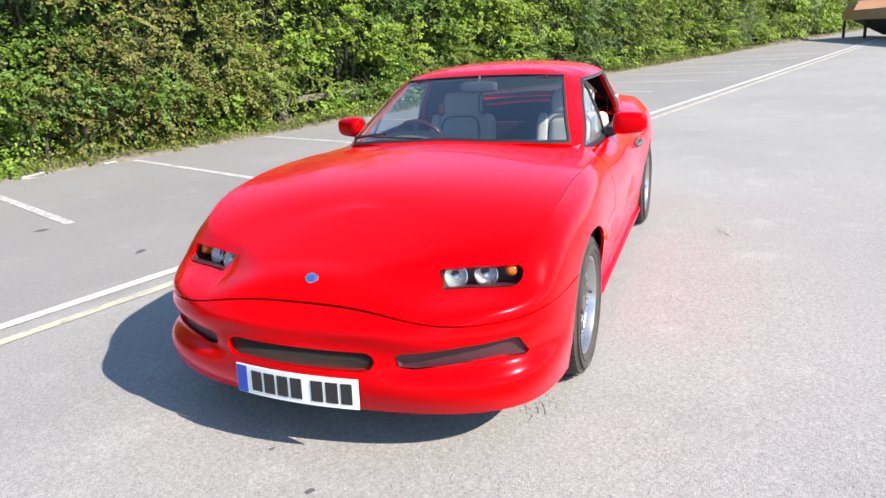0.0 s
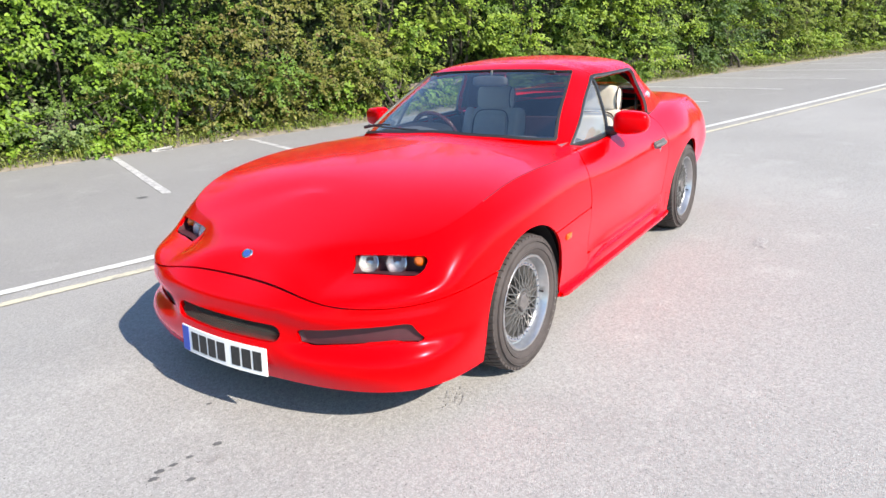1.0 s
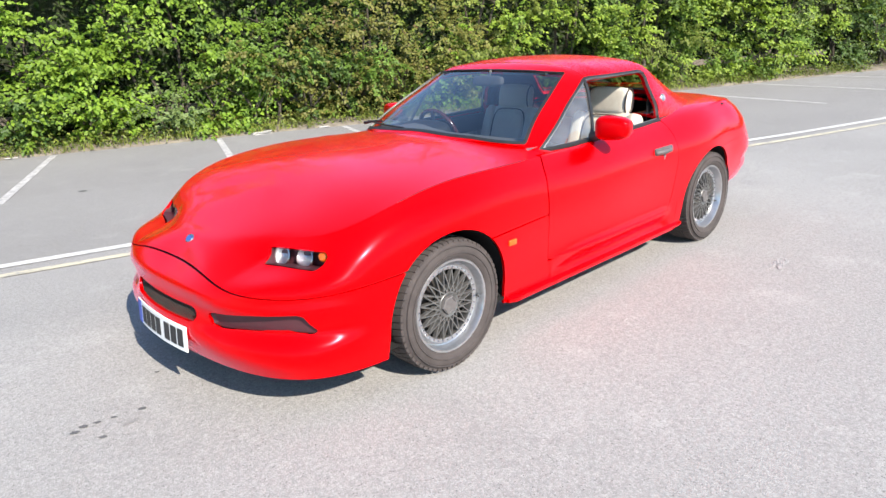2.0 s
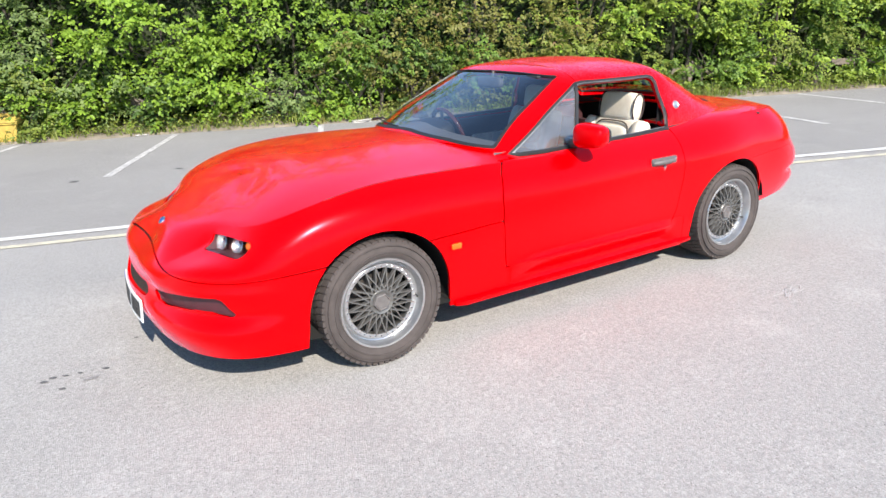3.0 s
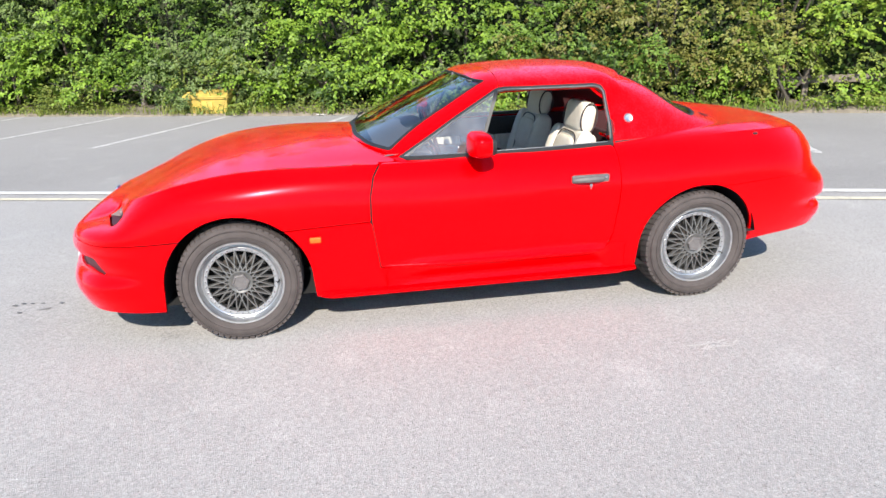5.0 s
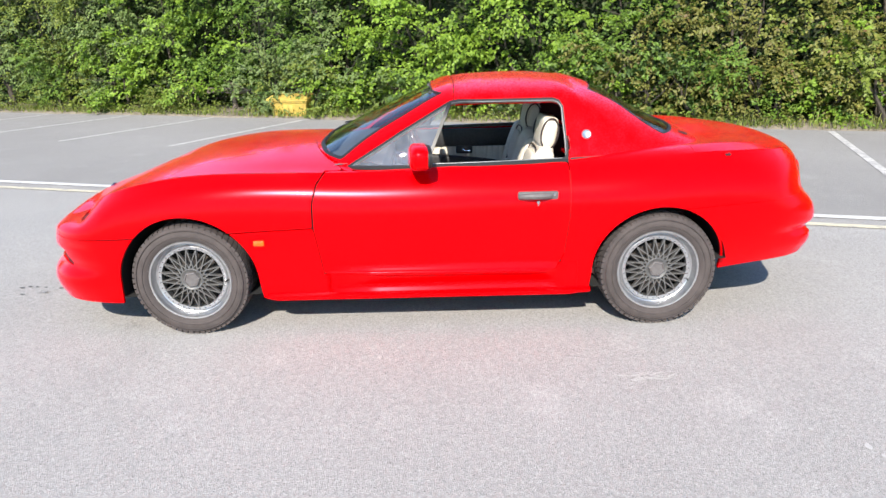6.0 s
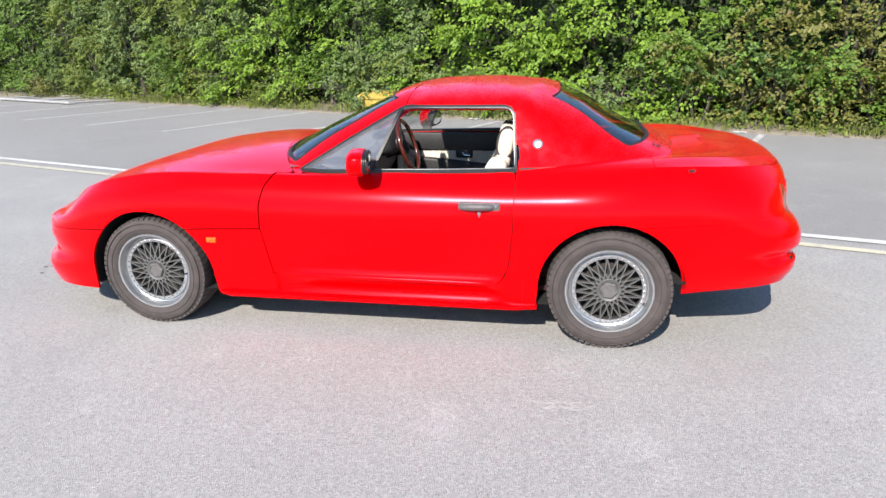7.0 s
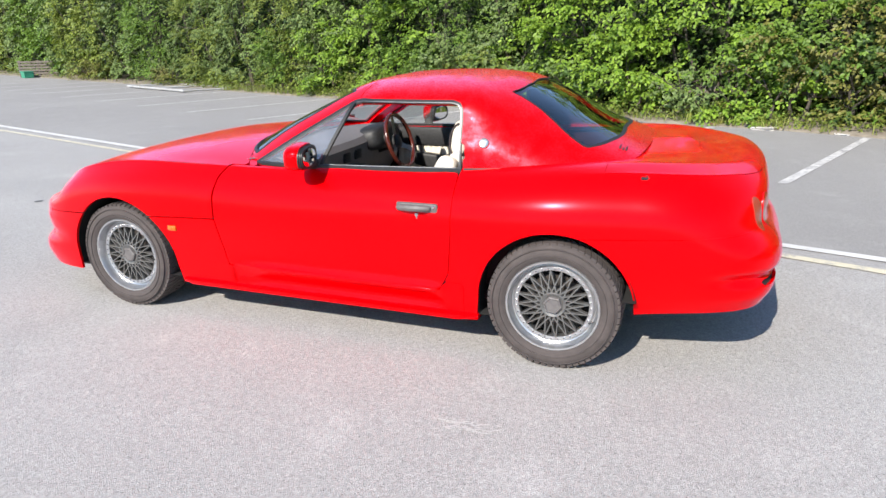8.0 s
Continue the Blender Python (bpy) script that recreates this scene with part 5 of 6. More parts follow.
    link("hood_stud", bm, BLACK, car, "small black stud")

# exhaust tip, wipers, fuel vent slots
bm = bmesh.new()
tube(bm, [(3.00, -0.56, 0.325), (3.30, -0.56, 0.325)], 0.028, 20, cap=False)
tube(bm, [(3.30, -0.56, 0.325), (3.05, -0.56, 0.325)], 0.024, 20, cap=False)
link("exhaust_tip", bm, CHROME, car, "chrome exhaust tip")
for y0, y1 in ((0.60, 0.14),):
    bm = bmesh.new()
    tube(bm, [(0.63 + 0.25 * y0 ** 2, y0, 0.925), (0.665 + 0.15 * y0 ** 2, (y0 + y1) / 2 + 0.1, 0.945), (0.69, (y0 + y1) / 2, 0.950)], 0.006, 6, radii=[0.010, 0.006, 0.005])
    wiper = link("wiper", bm, BLACK, car, "black wiper resting on the windscreen's foot")
    bm = bmesh.new()
    line = [(0.650 + 0.26 * y ** 2, y, 0.930 + 0.02 * y ** 2) for y in np.linspace(y0 - 0.02, y1, 8)]
    tube(bm, line, 0.005, 6)
    link("wiper_blade", bm, TRIM, wiper)
top_co = TOP[0].reshape(-1, 3)
for sd in (-1, 1):
    bm = bmesh.new()
    for k in range(3):
        x, y = 2.650 + 0.014 * k, sd * 0.43
        z = float(top_co[((top_co[:, 0] - x) ** 2 + (top_co[:, 1] - y) ** 2).argmin(), 2])
        box(bm, (x - 0.003, y - 0.04, z - 0.006), (x + 0.003, y + 0.04, z + 0.003), 0.001)
    link("roof_vent", bm, BLACK, hardtop, "slotted vent behind the rear window")


# a thin flange along the foot of each sill
for sd in (-1, 1):
    bm = bmesh.new()
    rows = []
    for x in np.linspace(0.405, 2.03, 40):
        w = min(1.0, (x - 0.40) / 0.03, (2.035 - x) / 0.03)
        y0, y1 = 0.845, 0.862 + 0.020 * w
        rows.append([(x, sd * y0, 0.200), (x, sd * y1, 0.198), (x, sd * (y1 + 0.004), 0.190), (x, sd * y1, 0.180), (x, sd * y0, 0.176)])
    for p, q in zip(rows, rows[1:]):
        vp, vq = [bm.verts.new(c) for c in p], [bm.verts.new(c) for c in q]
        for i in range(4):
            bm.faces.new((vp[i], vp[i + 1], vq[i + 1], vq[i]))
    bmesh.ops.remove_doubles(bm, verts=bm.verts, dist=1e-5)
    bmesh.ops.recalc_face_normals(bm, faces=bm.faces)
    link("sill_flange", bm, RED, car)

# ---- the car: cabin ----
bm = bmesh.new()
box(bm, (0.78, -0.74, 0.24), (2.45, 0.74, 0.27), 0.004)
box(bm, (2.28, -0.66, 0.26), (2.32, 0.66, 0.80), 0.01)
box(bm, (2.10, -0.66, 0.60), (2.62, 0.66, 0.64), 0.01)
box(bm, (2.05, -0.62, 0.26), (2.12, 0.62, 0.62), 0.01)
for sd in (-1, 1):
    box(bm, (1.99, sd * 0.70, 0.30), (2.62, sd * 0.66, 0.86), 0.006)
link("cabin_floor", bm, WINE, car, "dark red carpeted cabin tub")
bm = bmesh.new()
box(bm, (0.80, -0.11, 0.26), (1.95, 0.11, 0.52), 0.03)
box(bm, (0.85, -0.12, 0.48), (1.10, 0.12, 0.70), 0.04)
link("centre_console", bm, BLACK, car)
panel("roof_lining", TOP, lambda x, y, z, s, v: np.minimum(hardtop_rule(x, y, z, s, v) - 0.006, z - 0.90), car, material=WINE, depth=0.0, shift=-0.03, label="dark red roof lining")


def loft(bm, rows, close=True):
    """Skins a list of rings of places."""
    rings = [[bm.verts.new(p) for p in row] for row in rows]
    n = len(rings[0])
    for p, q in zip(rings, rings[1:]):
        for i in range(n if close else n - 1):
            j = (i + 1) % n
            bm.faces.new((p[i], p[j], q[j], q[i]))
    if close:
        bm.faces.new(rings[0][::-1])
        bm.faces.new(rings[-1])
    bmesh.ops.recalc_face_normals(bm, faces=bm.faces)


def cushion(bm, w, d, h, m, power=0.45, seg=24):
    """A rounded upholstered block."""
    made = bmesh.ops.create_uvsphere(bm, u_segments=seg, v_segments=16, radius=1.0)["verts"]
    for v in made:
        c = [math.copysign(abs(k) ** power, k) for k in v.co]
        v.co = m @ Vector((c[0] * w / 2, c[1] * d / 2, c[2] * h / 2))
    return made


def piping(bm, w, h, m, y, r=0.004, power=0.45):
    pts = []
    for i in range(40):
        t = 2 * math.pi * i / 40
        c, s = math.copysign(abs(math.cos(t)) ** power, math.cos(t)), math.copysign(abs(math.sin(t)) ** power, math.sin(t))
        pts.append(m @ Vector((y, c * w / 2, s * h / 2)))
    tube(bm, pts, r, 6, closed=True)


PIPING = speckled("dark_piping", (0.03, 0.02, 0.02), (0.05, 0.03, 0.03), 30, 0.5)
for sd in (-1, 1):
    y, aft = (0.366, 0.066) if sd > 0 else (-0.44, 0.040)
    bm = bmesh.new()
    cushion(bm, 0.50, 0.46, 0.17, pose(1.52 + aft, y, 0.44, 0, -8, 0))
    cushion(bm, 0.48, 0.09, 0.20, pose(1.52 + aft, y - 0.20, 0.46, 0, -8, 0))
    cushion(bm, 0.48, 0.09, 0.20, pose(1.52 + aft, y + 0.20, 0.46, 0, -8, 0))
    seat = link("seat", bm, CREAM, car, "cream leather bucket seat with dark piping")
    back = pose(1.785 + aft, y, 0.675, 0, 17, 0)
    bm = bmesh.new()
    cushion(bm, 0.10, 0.40, 0.52, back)
    for o in (-1, 1):
        cushion(bm, 0.125, 0.085, 0.50, back @ pose(-0.015, o * 0.20, -0.01, 0, 0, o * 14), 0.5)
    cushion(bm, 0.05, 0.27, 0.20, back @ pose(-0.046, 0, 0.09), 0.4)
    cushion(bm, 0.05, 0.27, 0.22, back @ pose(-0.046, 0, -0.13), 0.4)
    rest = link("backrest", bm, CREAM, seat)
    bm = bmesh.new()
    piping(bm, 0.30, 0.44, back, -0.052)
    link("piping", bm, PIPING, seat, "dark piping")
    head = pose(1.864 + aft, y, 0.978, 0, 10, 0)
    bm = bmesh.new()
    cushion(bm, 0.094, 0.285, 0.175, head, 0.42)
    link("headrest", bm, CREAM, seat)
    for o in (-1, 1):
        bm = bmesh.new()
        ring = [head @ Vector((0.045 * math.cos(t), o * 0.138, 0.082 * math.sin(t))) for t in np.linspace(0, 2 * math.pi, 28, endpoint=False)]
        tube(bm, ring, 0.0045, 6, closed=True)
        link("headrest_piping", bm, PIPING, seat, "dark piping")
        bm = bmesh.new()
        tube(bm, [head @ Vector((0.0, o * 0.06, -0.07)), back @ Vector((0.0, o * 0.06, 0.22))], 0.007, 8)
        link("headrest_post", bm, CHROME, seat)
    # door card with pleated pocket, armrest and window winder
    bm = bmesh.new()
    box(bm, (0.90, sd * 0.735, 0.72), (1.96, sd * 0.70, 0.845), 0.012)
    card = link("door_card", bm, BLACK, car, "black padded door top above pleated cream trim")
    bm = bmesh.new()
    rows = []
    for i in range(91):
        x = 1.00 + i * 0.0105
        o = 0.006 * abs(math.sin(i * math.pi / 4))
        rows.append([(x, sd * (0.742 - o - k), z) for k, z in ((0.012, 0.34), (0.020, 0.50), (0.024, 0.62), (0.018, 0.715))])
    loft(bm, rows, close=False)
    link("pleated_trim", bm, CREAM, card, "pleated cream leather")
    bm = bmesh.new()
    cushion(bm, 0.62, 0.07, 0.10, pose(1.45, sd * 0.685, 0.60, 0, 6, 0), 0.35)
    link("armrest", bm, BLACK, card)
    bm = bmesh.new()
    box(bm, (1.44, sd * 0.715, 0.665), (1.56, sd * 0.700, 0.725), 0.012)
    link("door_pull", bm, BLACK, card)
    bm = bmesh.new()
    tube(bm, [(1.49, sd * 0.700, 0.70), (1.50, sd * 0.690, 0.688), (1.54, sd * 0.690, 0.686)], 0.005, 8)
    link("latch_lever", bm, CHROME, card)
    # seat belt from the pillar
    bm = bmesh.new()
    pts = [(2.00, sd * 0.66, 1.05), (1.99, sd * 0.665, 0.80), (1.98, sd * 0.66, 0.45)]
    rows = [[(p[0] - 0.022, p[1], p[2]), (p[0] + 0.022, p[1], p[2])] for p in pts]
    loft(bm, rows, close=False)
    bmesh.ops.solidify(bm, geom=bm.faces[:], thickness=0.002)
    link("seat_belt", bm, BLACK, car, "black seat belt")

bm = bmesh.new()
rows = []
for y in np.linspace(-0.70, 0.70, 29):
    bow = 0.20 * y ** 2
    hood = 0.035 * math.exp(-((y - 0.37) / 0.17) ** 2)
    rows.append([(0.625 + bow * 1.0, y, 0.868 - 0.03 * y * y), (0.80 + bow * 0.5, y, 0.882 + hood * 0.4 - 0.03 * y * y), (0.95, y, 0.872 + hood), (1.01, y, 0.855 + hood),
                 (1.035, y, 0.82 + hood * 0.5), (1.02, y, 0.74), (0.99, y, 0.64), (0.93, y, 0.55), (0.82, y, 0.50)])
loft(bm, rows, close=False)
dash = link("dashboard", bm, DASH, car, "grey vinyl dashboard")
bm = bmesh.new()
cushion(bm, 0.20, 0.40, 0.165, pose(1.02, 0.37, 0.828, 0, -10, 0), 0.62)
link("instrument_binnacle", bm, BLACK, dash, "black instrument hood")
bm = bmesh.new()
for y in (0.30, 0.44):
    lathe(bm, [(0.0001, 0.0), (0.045, 0.0), (0.050, 0.006), (0.052, -0.01)], 24, "x", pose(1.116, y, 0.83, 0, -10, 0))
link("dial", bm, BLACK, dash, "black instrument dials")
bm = bmesh.new()
box(bm, (1.022, -0.64, 0.62), (1.030, -0.12, 0.715), 0.004)
link("wood_trim", bm, WOOD, dash, "polished wood strip")
for y in (-0.55, -0.45, -0.10, 0.04):
    bm = bmesh.new()
    box(bm, (1.024, y - 0.040, 0.738), (1.032, y + 0.040, 0.796), 0.002)
    for k in range(5):
        box(bm, (1.0315, y - 0.035, 0.745 + 0.010 * k), (1.040, y + 0.035, 0.749 + 0.010 * k), 0.001)
    link("air_vent", bm, BLACK, dash)
wheel_m = pose(1.165, 0.385, 0.800, 0, 72, 0)
bm = bmesh.new()
tube(bm, [wheel_m @ Vector((0.175 * math.cos(t), 0.175 * math.sin(t), 0)) for t in np.linspace(0, 2 * math.pi, 56, endpoint=False)], 0.0145, 10, closed=True)
sw = link("steering_wheel", bm, WOOD, car, "wooden-rimmed three-spoke steering wheel")
bm = bmesh.new()
for a in (90, 210, 330):
    t = radians(a + 90)
    d = Vector((math.cos(t), math.sin(t), 0))
    w = Vector((-d.y, d.x, 0))
    rows = [[wheel_m @ (d * r + w * s * h + Vector((0, 0, -0.03 * (1 - r / 0.17)))) for s in (-1, 1)] for r, h in ((0.03, 0.022), (0.10, 0.015), (0.165, 0.020))]
    loft(bm, rows, close=False)
bmesh.ops.solidify(bm, geom=bm.faces[:], thickness=0.004)
link("steering_spokes", bm, STEEL, sw, "drilled metal spokes")
bm = bmesh.new()
lathe(bm, [(0.0001, 0.012), (0.03, 0.010), (0.048, -0.006), (0.050, -0.03), (0.035, -0.10), (0.035, -0.2)], 28, "z", wheel_m @ Matrix.Translation((0, 0, -0.01)))
link("steering_boss", bm, BLACK, sw)
bm = bmesh.new()
cushion(bm, 0.045, 0.24, 0.065, pose(1.235, 0.0, 1.150, 0, 12, 0), 0.5)
tube(bm, [(1.25, 0, 1.165), (1.26, 0, 1.215)], 0.008, 8)
link("interior_mirror", bm, GREY_TRIM, car, "grey rear-view mirror")
for sd in (-1, 1):
    bm = bmesh.new()
    box(bm, (1.26, sd * 0.10, 1.188), (1.40, sd * 0.42, 1.200), 0.005, None)
    link("sun_visor", bm, BLACK, car)


# ---- hedge, verge and the things along it ----
rng = np.random.default_rng(7)
E3, N3 = np.array(E), np.array(N)


def unit(v):
    return v / np.maximum(np.linalg.norm(v, axis=-1, keepdims=True), 1e-9)


def leaf_mass(name, centres, normals, along, sizes, material, parent):
    """Many small folded leaves, each at its place with its own turn, as one mesh."""
    n = len(centres)
    nrm = unit(normals)
    t = unit(along - nrm * (along * nrm).sum(1, keepdims=True))
    b = np.cross(nrm, t)
    s = sizes[:, None]
    shape = ((0.0, 0.0, 0.0), (0.28, 0.33, 0.07), (0.66, 0.26, 0.04), (1.0, 0.0, -0.14), (0.66, -0.26, 0.04), (0.28, -0.33, 0.07))
    verts = np.stack([centres + s * (t * a + b * w + nrm * h) for a, w, h in shape], axis=1).reshape(-1, 3)
    base = np.arange(n)[:, None] * 6
    quads = np.concatenate([base + np.array((0, 1, 2, 3)), base + np.array((0, 3, 4, 5))], axis=1).reshape(-1, 4)
    me = bpy.data.meshes.new(name)
    me.vertices.add(len(verts))
    me.vertices.foreach_set("co", verts.astype(np.float32).ravel())
    me.loops.add(quads.size)
    me.loops.foreach_set("vertex_index", quads.astype(np.int32).ravel())
    me.polygons.add(len(quads))
    me.polygons.foreach_set("loop_start", np.arange(0, quads.size, 4, dtype=np.int32))
    me.update()
    me.materials.append(material)
    ob = new(name, me)
    if parent is not None:
        ob.parent = parent
    return ob


def sprays(c, r, count, leaf, rows, flat=1.0):
    """Leafy shoots from the middle of a clump outwards: two rows of leaves on each, all facing the light alike."""
    d = unit(unit(rng.normal(0, 1, (count, 3))) - N3 * 0.75 + np.array((0, 0, 0.30)))
    face = unit(rng.normal(0, 0.38, (count, 3)) - N3 * 0.75 + np.array((0, 0, 0.85)))
    d = unit(d * np.array((1, 1, flat)))
    across = unit(np.cross(face, d))
    length = r * rng.uniform(0.75, 1.25, (count, 1))
    root = c + d * r * rng.uniform(0.0, 0.35, (count, 1))
    out = [[], [], [], []]
    for k in range(rows):
        f = (k + 0.5) / rows
        sign = 1 if k % 2 else -1
        at = root + d * length * (0.15 + 0.85 * f) + np.array((0, 0, -0.22)) * length * f * f + rng.normal(0, 0.012, (count, 3))
        along = d * 0.75 + across * sign * (0.95 - 0.6 * f) + np.array((0, 0, -0.18)) + rng.normal(0, 0.2, (count, 3))
        for o, v in zip(out, (at, face + rng.normal(0, 0.24, (count, 3)), along, leaf * rng.uniform(0.65, 1.2, count) * (1.05 - 0.45 * abs(f - 0.45)))):
            o.append(v)
    return [np.concatenate(o) for o in out]


def stem(height, spread, parent):
    """One bent stem with a few twigs."""
    bm = bmesh.new()
    a = rng.uniform(0, 2 * math.pi)
    r = rng.uniform(0.3, 1.0) * spread
    h = height * rng.uniform(0.6, 1.0)
    p = Vector((rng.normal(0, 0.12), rng.normal(0, 0.12), -0.05))
    end = Vector((r * math.cos(a), r * math.sin(a) * 0.6, h))
    pts = [p.lerp(end, t) + Vector((rng.normal(0, 0.05), rng.normal(0, 0.05), 0)) * (1 if 0 < t < 1 else 0) for t in (0, 0.2, 0.45, 0.7, 1.0)]
    tube(bm, pts, 0.03, 6, radii=[0.045, 0.036, 0.026, 0.016, 0.006])
    for q in range(3):
        s0 = pts[2 + q % 2]
        tip = s0 + Vector((rng.normal(0, 0.5), rng.normal(0, 0.4), rng.uniform(0.2, 0.7)))
        tube(bm, [s0, s0.lerp(tip, 0.5), tip], 0.01, 5, radii=[0.014, 0.009, 0.004])
    return link("stem", bm, BARK, parent)


def shrub(e, n, width, height, kind, leaf, density, label, front=0.75, low=0.18):
    """A hedge shrub: several stems and a crown of leaf clumps with gaps between them."""
    at = en(e, n)
    root = thing("hedge_shrub", label, "shrub", at, "overgrown hedge")
    for _ in range(3):
        stem(height * 0.85, width * 0.45, root)
    broad = kind in ("bright", "lime")
    clumps = max(10, int(width * height * (5.2 if broad else 6.2)))
    got = []
    for _ in range(clumps):
        u = rng.uniform(-0.62, 0.62) * width
        h = low + rng.beta(0.95, 1.05) * (height - low)
        bulge = math.sqrt(max(0.05, 1 - (u / (0.75 * width)) ** 2)) * (0.72 + 0.28 * math.sin(3.1 * min(1, h / height + 0.12)))
        depth = -front * bulge + abs(rng.normal(0, 0.36)) + 0.42 * noise.noise(Vector(((e + u) * 1.1, h * 1.3, 2.0)))
        c = np.array((u * E3 + depth * N3)) + np.array((0, 0, h))
        r = rng.uniform(0.20, 0.52)
        rows = int(np.clip(round(1.9 * r / leaf), 5, 13))
        count = max(3, int(density * rng.uniform(0.6, 1.3) * (r / 0.33) ** 2 / rows))
        got.append(sprays(c, r * (1.12 if broad else 1.0), count, leaf, rows, 0.38 if broad else 0.8))
    at, nrm, along, size = (np.concatenate(v) for v in zip(*got))
    keep = at[:, 2] > 0.03
    leaf_mass("crown", at[keep], nrm[keep], along[keep], size[keep], LEAVES[kind], root)
    return root


KIND_WORDS = {
    "bright": "bright green broad-leaved hazel in the sunlit hedge",
    "mid": "mid-green hawthorn shrub in the overgrown hedge",
    "dark": "dark glossy ivy-covered shrub in the hedge",
    "olive": "olive green small-leaved shrub in the hedge",
    "russet": "olive shrub with russet new growth in the hedge",
    "lime": "sunlit yellow-green hazel shrub in the hedge",
    "grey": "pale grey-green willow shrub in the hedge",
}
LEAF_SIZE = {"bright": 0.092, "mid": 0.075, "dark": 0.085, "olive": 0.07, "russet": 0.075, "grey": 0.075, "lime": 0.092}
# far shrubs take paler kinds: distant haze put into leaf colour
PLAN = {-16: "grey", -14: "olive", -12: "grey", -10: "bright", -8: "mid", -6: "grey", -4: "bright", -2: "bright", 0: "mid", 2: "russet", 4: "olive", 6: "lime",
        8: "mid", 10: "mid", 12: "lime", 14: "olive", 16: "grey", 18: "lime", 20: "olive", 22: "lime", 24: "olive"}


def build_hedge():
    e = -46.0
    i = 0
    while e < 78:
        near = -13 < e < 14
        far = e < -26 or e > 34
        key = int(round(e / 2) * 2)
        # off the plan mostly pale kinds, painting haze into the distance
        kind = PLAN.get(key, ("lime", "olive", "lime", "grey")[i % 4] if e > 14 else ("grey", "olive", "grey", "mid")[i % 4])
        width = rng.uniform(2.1, 2.7) if not far else rng.uniform(3.2, 4.2)
        height = rng.uniform(4.8, 5.7) if -16 < e < 14 else rng.uniform(5.2, 6.2)
        leaf = LEAF_SIZE[kind] * (1.0 if not far else 1.9)
        density = (105 if near else 80 if not far else 34) * (0.075 / LEAF_SIZE[kind]) ** 1.2 * (0.74 if -1 < e < 6 else 1.0)
        shrub(e + width / 2, 10.25 + rng.uniform(-0.15, 0.2), width * 1.25, height, kind, leaf, density, KIND_WORDS[kind], front=rng.uniform(0.6, 0.95))
        e += width * (0.86 if not far else 0.9)
        i += 1
    # low growth along the hedge's foot
    for e, kind, w, h in ((-9.2, "olive", 1.2, 0.9), (-6.3, "grey", 1.5, 1.9), (-4.4, "bright", 1.6, 1.3), (-2.3, "bright", 1.6, 1.5), (0.9, "russet", 1.6, 1.4), (2.6, "russet", 2.0, 1.6), (5.6, "bright", 1.8, 1.9),
                          (8.2, "mid", 1.6, 1.3), (10.6, "olive", 1.8, 1.2), (13.4, "mid", 2.0, 1.2), (-13.2, "mid", 1.8, 1.5), (-0.8, "grey", 0.9, 1.1), (-11.2, "bright", 1.6, 1.9), (17.5, "dark", 2.6, 2.2),
                          (0.1, "mid", 1.3, 1.0), (1.75, "dark", 1.4, 1.2), (3.7, "mid", 1.6, 1.3), (4.6, "russet", 1.3, 1.0), (-3.3, "dark", 1.2, 0.9)):
        shrub(e, 9.75, w, h, kind, LEAF_SIZE[kind] * 0.95, 95 * (0.075 / LEAF_SIZE[kind]) ** 1.2, "low " + KIND_WORDS[kind].split(" in the ")[0] + " spilling over the verge", front=0.4, low=0.12)


def build_backing():
    """Shade deep in the hedge, put into colour: dark inner leaves before a near-black sheet."""
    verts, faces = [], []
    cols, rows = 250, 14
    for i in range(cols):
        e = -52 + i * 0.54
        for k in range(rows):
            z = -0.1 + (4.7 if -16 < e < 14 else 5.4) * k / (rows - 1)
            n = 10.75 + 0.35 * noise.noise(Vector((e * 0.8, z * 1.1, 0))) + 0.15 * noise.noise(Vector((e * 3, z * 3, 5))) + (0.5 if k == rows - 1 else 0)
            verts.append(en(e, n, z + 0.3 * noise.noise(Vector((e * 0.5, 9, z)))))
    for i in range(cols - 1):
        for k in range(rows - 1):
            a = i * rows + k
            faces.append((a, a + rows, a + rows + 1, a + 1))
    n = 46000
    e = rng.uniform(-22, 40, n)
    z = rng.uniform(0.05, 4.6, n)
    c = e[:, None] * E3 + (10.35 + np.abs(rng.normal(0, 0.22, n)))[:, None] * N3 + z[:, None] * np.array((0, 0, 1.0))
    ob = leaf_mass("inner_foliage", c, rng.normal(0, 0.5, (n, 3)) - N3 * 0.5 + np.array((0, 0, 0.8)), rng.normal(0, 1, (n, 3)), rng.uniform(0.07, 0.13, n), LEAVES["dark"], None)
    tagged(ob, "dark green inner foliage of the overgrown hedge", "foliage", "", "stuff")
    m = speckled("painted_hedge_shade", (0.014, 0.021, 0.008), (0.03, 0.042, 0.014), 7, 0.9, bump_scale=12, bump_dist=0.1)
    ob = raw("hedge_shade_sheet", verts, faces, m, smooth=True)
    tagged(ob, "near-black sheet painted as the overgrown hedge's shaded depth", "hedge", "", "stuff")


